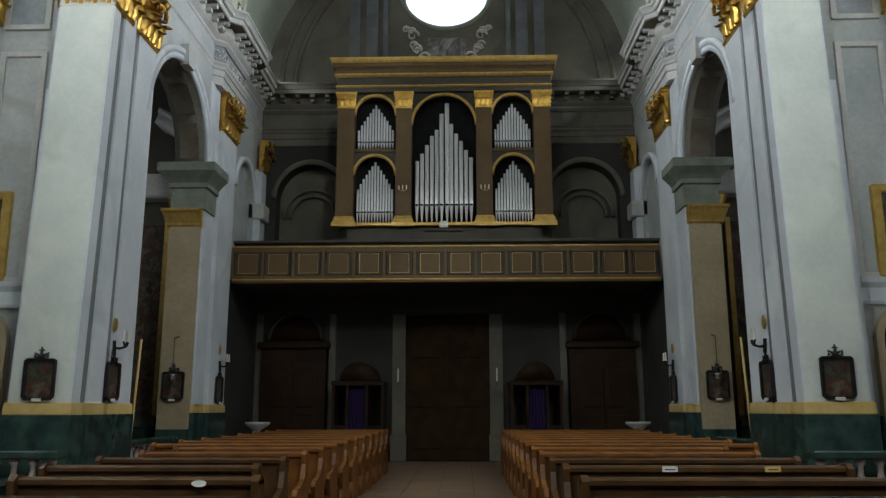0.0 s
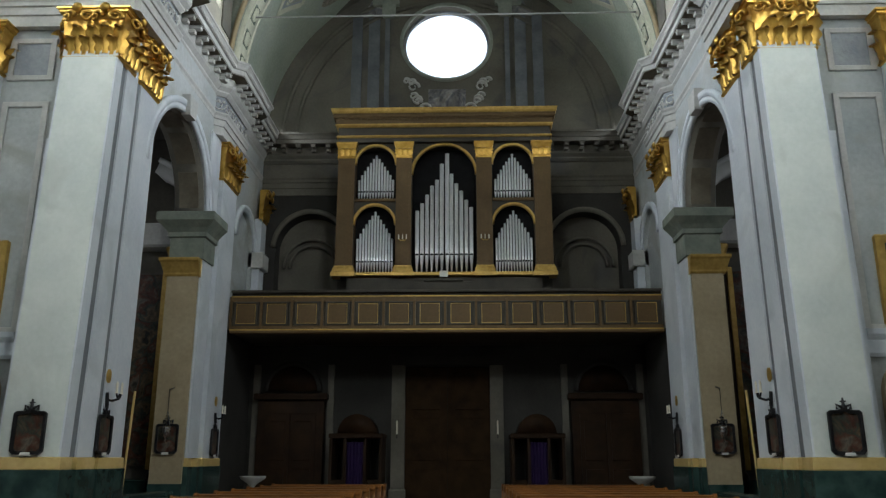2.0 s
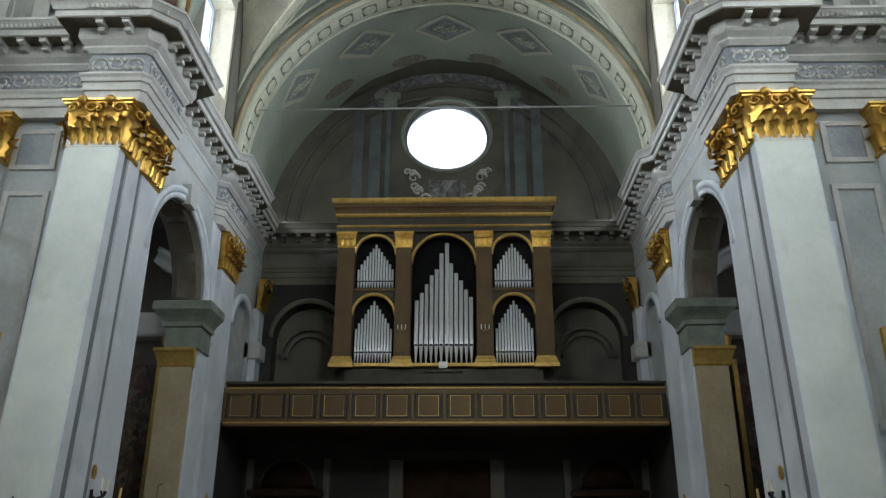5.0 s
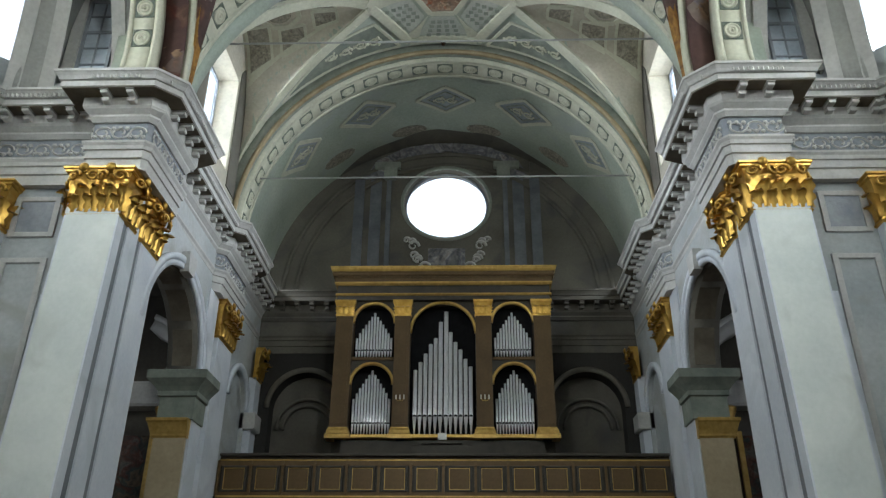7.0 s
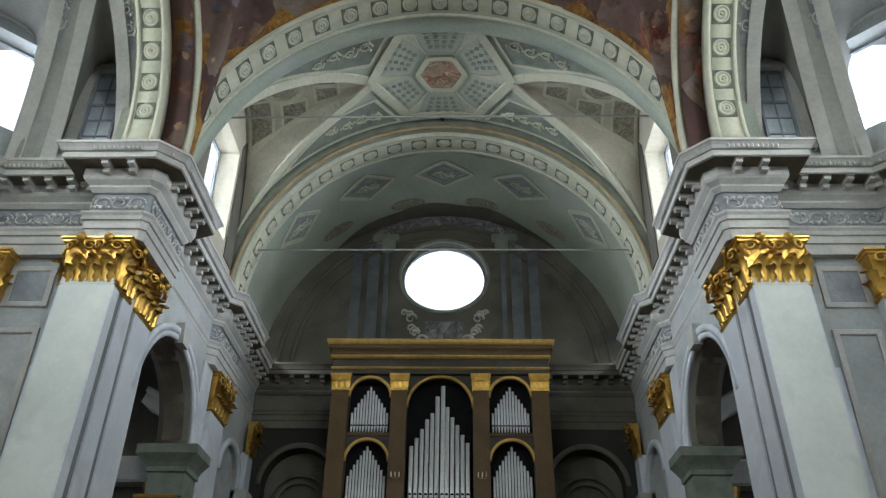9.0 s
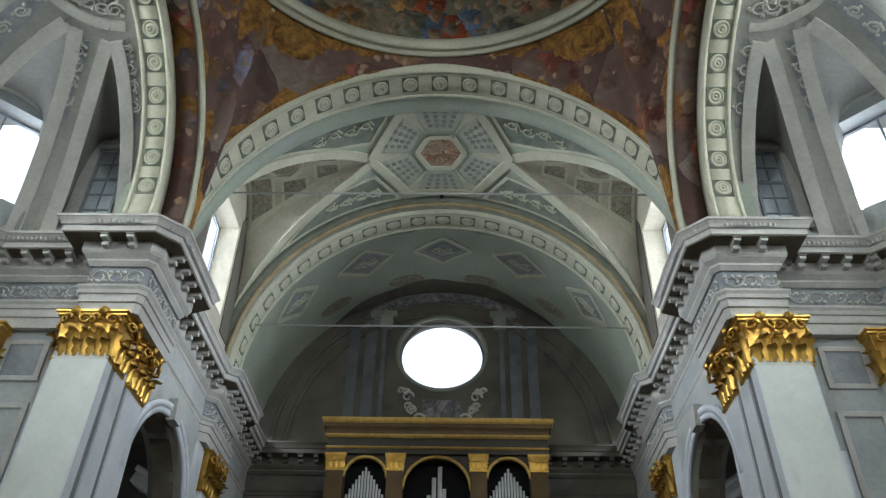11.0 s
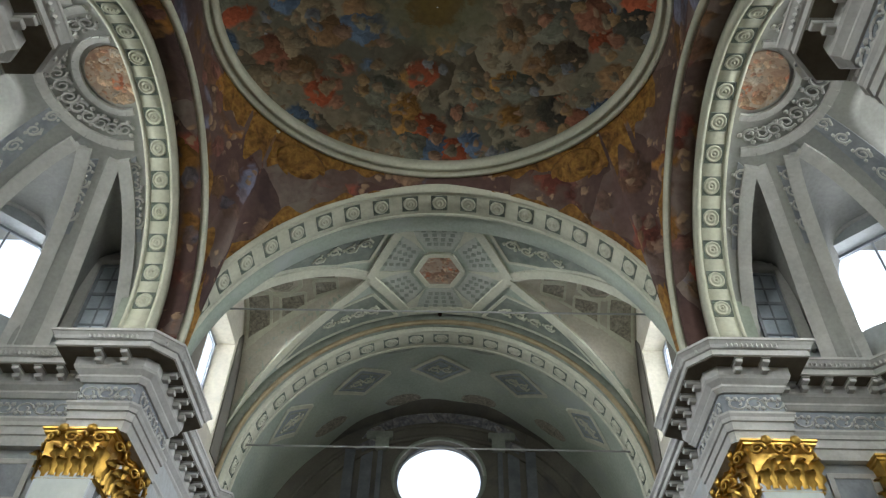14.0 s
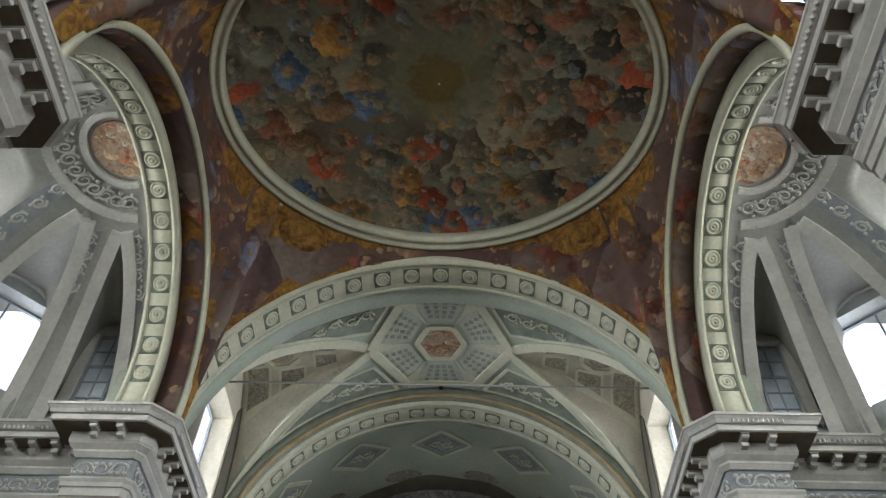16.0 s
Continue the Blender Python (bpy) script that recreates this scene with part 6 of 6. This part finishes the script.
# ---- pews ----
def pew(x0, x1, y, closed=False, dark=False):
    """Faces the choir; its back stands at y."""
    p = thing("pew", "dark brown wooden pew with shaped ends" if dark else "worn red-brown wooden pew with shaped ends", "pew", "pews", at=((x0 + x1) / 2, y, 0))
    w = (x1 - x0) / 2
    wood = PEW_DARK if dark else PEW
    Shape().box(-w + 0.05, w - 0.05, -0.02, 0.02, 0.28, 0.86, 0.006).done("backrest", wood, p)
    Shape().box(-w, w, -0.05, 0.06, 0.86, 0.92, 0.015).done("top_rail", wood, p)
    Shape().box(-w + 0.05, w - 0.05, -0.46, -0.02, 0.41, 0.45, 0.01).done("seat", wood, p)
    Shape().box(-w + 0.06, w - 0.06, 0.03, 0.24, 0.74, 0.77, 0.008).done("book_shelf", wood, p)
    Shape().box(-w + 0.06, w - 0.06, 0.26, 0.42, 0.16, 0.20, 0.01).done("kneeler", wood, p)
    prof = [(-0.5, 0.0), (0.09, 0.0), (0.09, 0.55), (0.07, 0.8), (0.09, 0.88), (0.05, 0.93), (-0.04, 0.94), (-0.09, 0.9), (-0.08, 0.8), (-0.14, 0.66), (-0.3, 0.6), (-0.47, 0.58), (-0.52, 0.52), (-0.49, 0.42), (-0.44, 0.3), (-0.5, 0.12)]
    for e in (-1, 1):
        Shape().plate(prof, "x", e * w - (0.05 if e > 0 else 0), e * w + (0.05 if e < 0 else 0)).done("pew_end", wood, p)
    for e in (-0.5, 0.5):
        Shape().box(e * w - 0.02, e * w + 0.02, -0.42, -0.05, 0, 0.41).done("support", wood, p)
    if closed:
        Shape().box(-w + 0.05, w - 0.05, -0.56, -0.52, 0.0, 0.80, 0.01).done("front_panel", WALNUT, p, "dark closed front panel")
        Shape().box(-w, w, -0.66, -0.46, 0.80, 0.85, 0.015).done("desk", WALNUT, p, "dark sloping desk")
    return p


first = {}
for i in range(12):
    y = 6.6 + 1.0 * i
    for s in (-1, 1):
        key = (s, i > 3, i < 2)
        outer = (3.0 if i < 4 else 3.65) if s < 0 else (3.5 if i < 4 else 4.2)
        a, b = sorted((s * 1.22, s * outer))
        if key not in first:
            first[key] = pew(a, b, y, dark=i < 2)
        else:
            copy_thing(first[key], pose((a + b) / 2, y, 0))
pew(-2.6, -0.92, 5.46, True, True)
pew(1.2, 3.6, 5.46, True, True)
for x, y, z, rd, t in ((-1.32, 5.395, 0.885, True, "white oval tag on the pew rail"), (2.05, 6.48, 0.9, False, "small white card on the pew rail"), (2.85, 6.48, 0.9, False, "small yellowed card on the pew rail")):
    if rd:
        o = Shape().plate([(0.05 * math.cos(a), 0.022 * math.sin(a)) for a in [math.pi * i / 8 for i in range(16)]], "y", -0.008, 0).done("name_tag", WHITE)
    else:
        o = Shape().box(-0.06, 0.06, -0.008, 0, -0.022, 0.022, 0.002).done("name_tag", WHITE if x < 2.5 else YELLOW)
        Shape().box(-0.04, 0.04, -0.010, -0.007, -0.006, 0.002).done("text_bar", IRON, o)
    o.location = (x, y, z)
    tagged(o, t, "tag", "pew tags")
rl = thing("iron_rail", "low black iron rail with round scrolls before the pews", "railing")
Shape().tube([(1.75, 4.75, 0.86), (4.4, 4.75, 0.86)], 0.018, 8).tube([(1.75, 4.75, 0.1), (4.4, 4.75, 0.1)], 0.018, 8).done("rail", IRON, rl)
for i in range(8):
    x = 1.95 + 0.32 * i
    Shape().tube([(x + 0.12 * math.cos(a), 4.75, 0.72 + 0.12 * math.sin(a)) for a in [2 * math.pi * k / 16 for k in range(17)]], 0.016, 6).tube([(x, 4.75, 0.6), (x, 4.75, 0.1)], 0.012, 6).done("scroll", IRON, rl)

# ---- marble rails ----
def balustrade(a, b, top, label, step=0.24):
    r = thing("balustrade", label, "balustrade", "marble rails")
    (x0, y0), (x1, y1) = a, b
    d = math.hypot(x1 - x0, y1 - y0)
    m = pose(x0, y0, 0, 0, 0, math.degrees(math.atan2(y1 - y0, x1 - x0)))
    r.matrix_basis = m
    Shape().box(0, d, -0.14, 0.14, top - 0.11, top, 0.02).done("handrail", GREEN, r, "dark green marble handrail")
    Shape().box(0, d, -0.15, 0.15, 0, 0.14, 0.02).done("plinth", GREEN, r)
    n = int(d / step)
    first = None
    k = (top - 0.25) / 0.6
    for i in range(n):
        q = pose(d * (i + 0.5) / n, 0, 0.14) @ Matrix.Diagonal((1, 1, k, 1))
        if first is None:
            first = Shape().lathe([(0.07, 0), (0.07, 0.05), (0.04, 0.08), (0.075, 0.22), (0.07, 0.28), (0.035, 0.42), (0.035, 0.5), (0.065, 0.54), (0.065, 0.6)], sides=12).done("baluster", BALUSTER, r, "red and grey marble baluster", True)
            first.matrix_basis = q
        else:
            again(first, q, r)
    return r


for s in (-1, 1):
    balustrade(*sorted(((s * 5.0, 10.9), (s * 8.6, 10.9))), 0.82, "marble altar rail of the transept")
    balustrade((s * 5.6, 13.7), (s * 5.6, 16.8), 0.82, "marble rail in the chapel arch")

# ---- pictures, lamps and candles on the piers ----
def station(m, label):
    """A small framed painting with a carved crest; it hangs on a face whose outward side is -y."""
    p = thing("framed_painting", label, "painting", "stations on the piers")
    p.matrix_basis = m
    w, h = 0.235, 0.30
    o = [(-w, -h + 0.05), (-w + 0.05, -h), (-0.08, -h), (0, -h - 0.03), (0.08, -h), (w - 0.05, -h), (w, -h + 0.05), (w, h - 0.03), (w - 0.04, h), (0.08, h), (0, h + 0.04), (-0.08, h), (-w + 0.04, h), (-w, h - 0.03)]
    fr = Shape()
    n = len(o)
    inner = [(x * 0.80, z * 0.84) for x, z in o]
    fr.add([(x, -0.015, z) for x, z in o] + [(x, -0.06, z) for x, z in o] + [(x, -0.05, z) for x, z in inner] + [(x, -0.02, z) for x, z in inner], [(r * n + i, r * n + (i + 1) % n, (r + 1) * n + (i + 1) % n, (r + 1) * n + i) for r in range(3) for i in range(n)])
    fr.done("frame", IRON, p, "black moulded frame")
    Shape().plate([(x * 0.82, z * 0.86) for x, z in o], "y", -0.025, -0.0).done("canvas", CANVAS, p, "dark painted scene with a red figure patch")
    cr = Shape().tube([(-0.09, -0.03, h + 0.01), (-0.1, -0.03, h + 0.08), (-0.04, -0.03, h + 0.05), (0, -0.03, h + 0.02)], [0.022, 0.016, 0.02, 0.025], 6).tube([(0.09, -0.03, h + 0.01), (0.1, -0.03, h + 0.08), (0.04, -0.03, h + 0.05), (0, -0.03, h + 0.02)], [0.022, 0.016, 0.02, 0.025], 6).tube([(0, -0.03, h), (0, -0.03, h + 0.17)], [0.03, 0.012], 6).tube([(-0.04, -0.03, h + 0.12), (0.04, -0.03, h + 0.12)], 0.012, 6)
    cr.done("crest", IRON, p, "dark carved crest")
    Shape().box(-0.07, 0.07, -0.07, -0.05, -h - 0.02, -h + 0.03, 0.008).done("plaque", WHITE, p, "pale plaque")
    return p


def sconce(m, label):
    p = thing("candle_sconce", label, "candle holder", "sconces on the piers")
    p.matrix_basis = m
    Shape().plate([(0.075 * math.cos(a), 0.36 + 0.11 * math.sin(a)) for a in [math.pi * i / 8 for i in range(16)]], "y", -0.02, 0).done("gilt_oval", GOLD_PAINT, p, "gilded oval plate")
    Shape().tube([(0, 0, 0), (0, -0.1, -0.03), (0, -0.2, 0.0), (0.0, -0.22, 0.08)], 0.022, 6).tube([(-0.09, -0.2, 0.08), (-0.05, -0.2, 0.02), (0.05, -0.2, 0.02), (0.09, -0.2, 0.08)], 0.016, 6).tube([(0, -0.01, 0.1), (0, -0.03, -0.12)], 0.03, 6).done("arm", IRON, p, "dark iron arm")
    for x in (-0.09, 0.09):
        Shape().lathe([(0.035, 0), (0.02, 0.02), (0.02, 0.16), (0.004, 0.19)], x, -0.2, 8, 0.08).done("candle", WAX, p, "cream candle")
    return p


def lamp(at, label):
    p = thing("sanctuary_lamp", label, "lamp", "hanging lamps", at=at)
    Shape().lathe([(0.01, -0.22), (0.03, -0.2), (0.02, -0.14), (0.06, -0.08), (0.09, 0.0), (0.075, 0.06), (0.085, 0.08), (0.05, 0.1)], sides=14).done("bowl", SILVER, p, "", True)
    for k in range(3):
        a = 2.1 * k
        Shape().tube([(0.08 * math.cos(a), 0.08 * math.sin(a), 0.08), (0, 0, 0.42)], 0.006, 5).done("chain", SILVER, p)
    Shape().tube([(0, 0, 0.42), (0, 0, 0.85)], 0.007, 5).tube([(0, 0, 0.85), (0, 0.25, 0.9)], 0.012, 5).done("hanger", IRON, p)
    return p


for s in (-1, 1):
    side = 90 if s < 0 else -90
    station(pose(s * 5.70, 11.455, 1.79), "dark framed painting with a carved crest on the near pier front")
    station(pose(s * 5.215, 12.68, 1.80, 0, 0, side), "dark framed painting on the nave side of the near pier")
    station(pose(s * 5.68, 16.74, 1.84), "dark framed painting on the beige jamb pilaster")
    station(pose(s * 5.215, 18.3, 1.80, 0, 0, side), "dark framed painting on the nave side of the far pier")
    sconce(pose(s * 5.215, 12.68, 2.35, 0, 0, side), "iron candle sconce under a gilded oval plate")
    sconce(pose(s * 5.215, 18.3, 2.35, 0, 0, side), "iron candle sconce under a gilded oval plate")
    lamp((s * 5.62, 16.48, 1.98), "silver hanging lamp on a chain before the jamb")
    po = Shape().tube([(s * 5.25, 13.62, 0.0), (s * 5.15, 13.62, 2.55)], 0.022, 8).done("processional_pole", YELLOW)
    tagged(po, "pale yellow pole leaning against the pier", "pole", "leaning poles")
    # side altar with a broken curved pediment, seen through the chapel arch
    al = thing("side_altar", "dark marble side altar with white curved pediment and gilding", "altar", "side altars")
    sx = lambda a, b: sorted((s * a, s * b))
    Shape().box(*sx(6.2, 8.9), 18.5, 18.9, 0, 1.0, 0.02).box(*sx(6.5, 8.6), 17.9, 18.5, 0, 1.0, 0.02).done("table", GREEN, al)
    for x in (6.55, 8.55):
        Shape().lathe([(0.2, 0), (0.2, 0.1), (0.15, 0.16), (0.15, 0.3), (0.12, 4.9), (0.12, 5.0)], s * x, 18.6, 16, 1.0).done("column", WALNUT, al, "dark marble column", True)
        Shape().lathe([(0.12, 0), (0.16, 0.25), (0.24, 0.45), (0.24, 0.5)], s * x, 18.6, 12, 5.9).done("column_capital", GOLD_PAINT, al, "gilded capital", True)
    Shape().box(*sx(6.2, 8.9), 18.35, 18.9, 6.4, 7.0, 0.05).done("entablature", STONE, al)
    for st, en in ((0.35, 1.2), (1.94, 2.79)):
        Shape().arch(s * 7.55, 6.95, 1.35, 1.6, "y", 18.1, 18.85, 14, st, en).arch(s * 7.55, 6.95, 1.6, 1.72, "y", 18.0, 18.85, 14, st, en).done("pediment", WHITE, al, "white curved pediment piece", True)
    Shape().box(*sx(6.85, 8.25), 18.78, 18.88, 1.3, 5.8).done("altarpiece", CANVAS, al, "dark altarpiece painting")
    Shape().box(*sx(6.75, 6.87), 18.72, 18.88, 1.2, 5.9, 0.02).box(*sx(8.23, 8.35), 18.72, 18.88, 1.2, 5.9, 0.02).done("altarpiece_frame", GOLD_PAINT, al, "gilded frame")

# ---- floor slabs, the ones along the aisle first ----
def slab(x0, x1, y0, y1, name="slab"):
    key = (round(x1 - x0, 3), round(y1 - y0, 3))
    m = pose((x0 + x1) / 2, (y0 + y1) / 2, 0)
    w, d = (x1 - x0) / 2 - 0.004, (y1 - y0) / 2 - 0.004
    return share(key, Shape().box(-w, w, -d, d, -0.02, 0.0, 0.003), "slab", FLOOR, ground, m, "", False)


for i in range(4):
    for j in range(36):
        slab(-1.2 + 0.6 * i, -0.6 + 0.6 * i, 0.0 + 0.6 * j, 0.6 + 0.6 * j)
rest = Shape()
for x0 in np.arange(-10.2, 10.2, 0.6):
    for y0 in np.arange(-9, 22.2, 0.6):
        if not (-1.3 < x0 < 1.1 and y0 > -0.1):
            rest.box(x0 + 0.004, x0 + 0.596, y0 + 0.004, y0 + 0.596, -0.015, -0.0005)
rest.done("far_slabs", FLOOR, ground)["kind"] = "stuff"
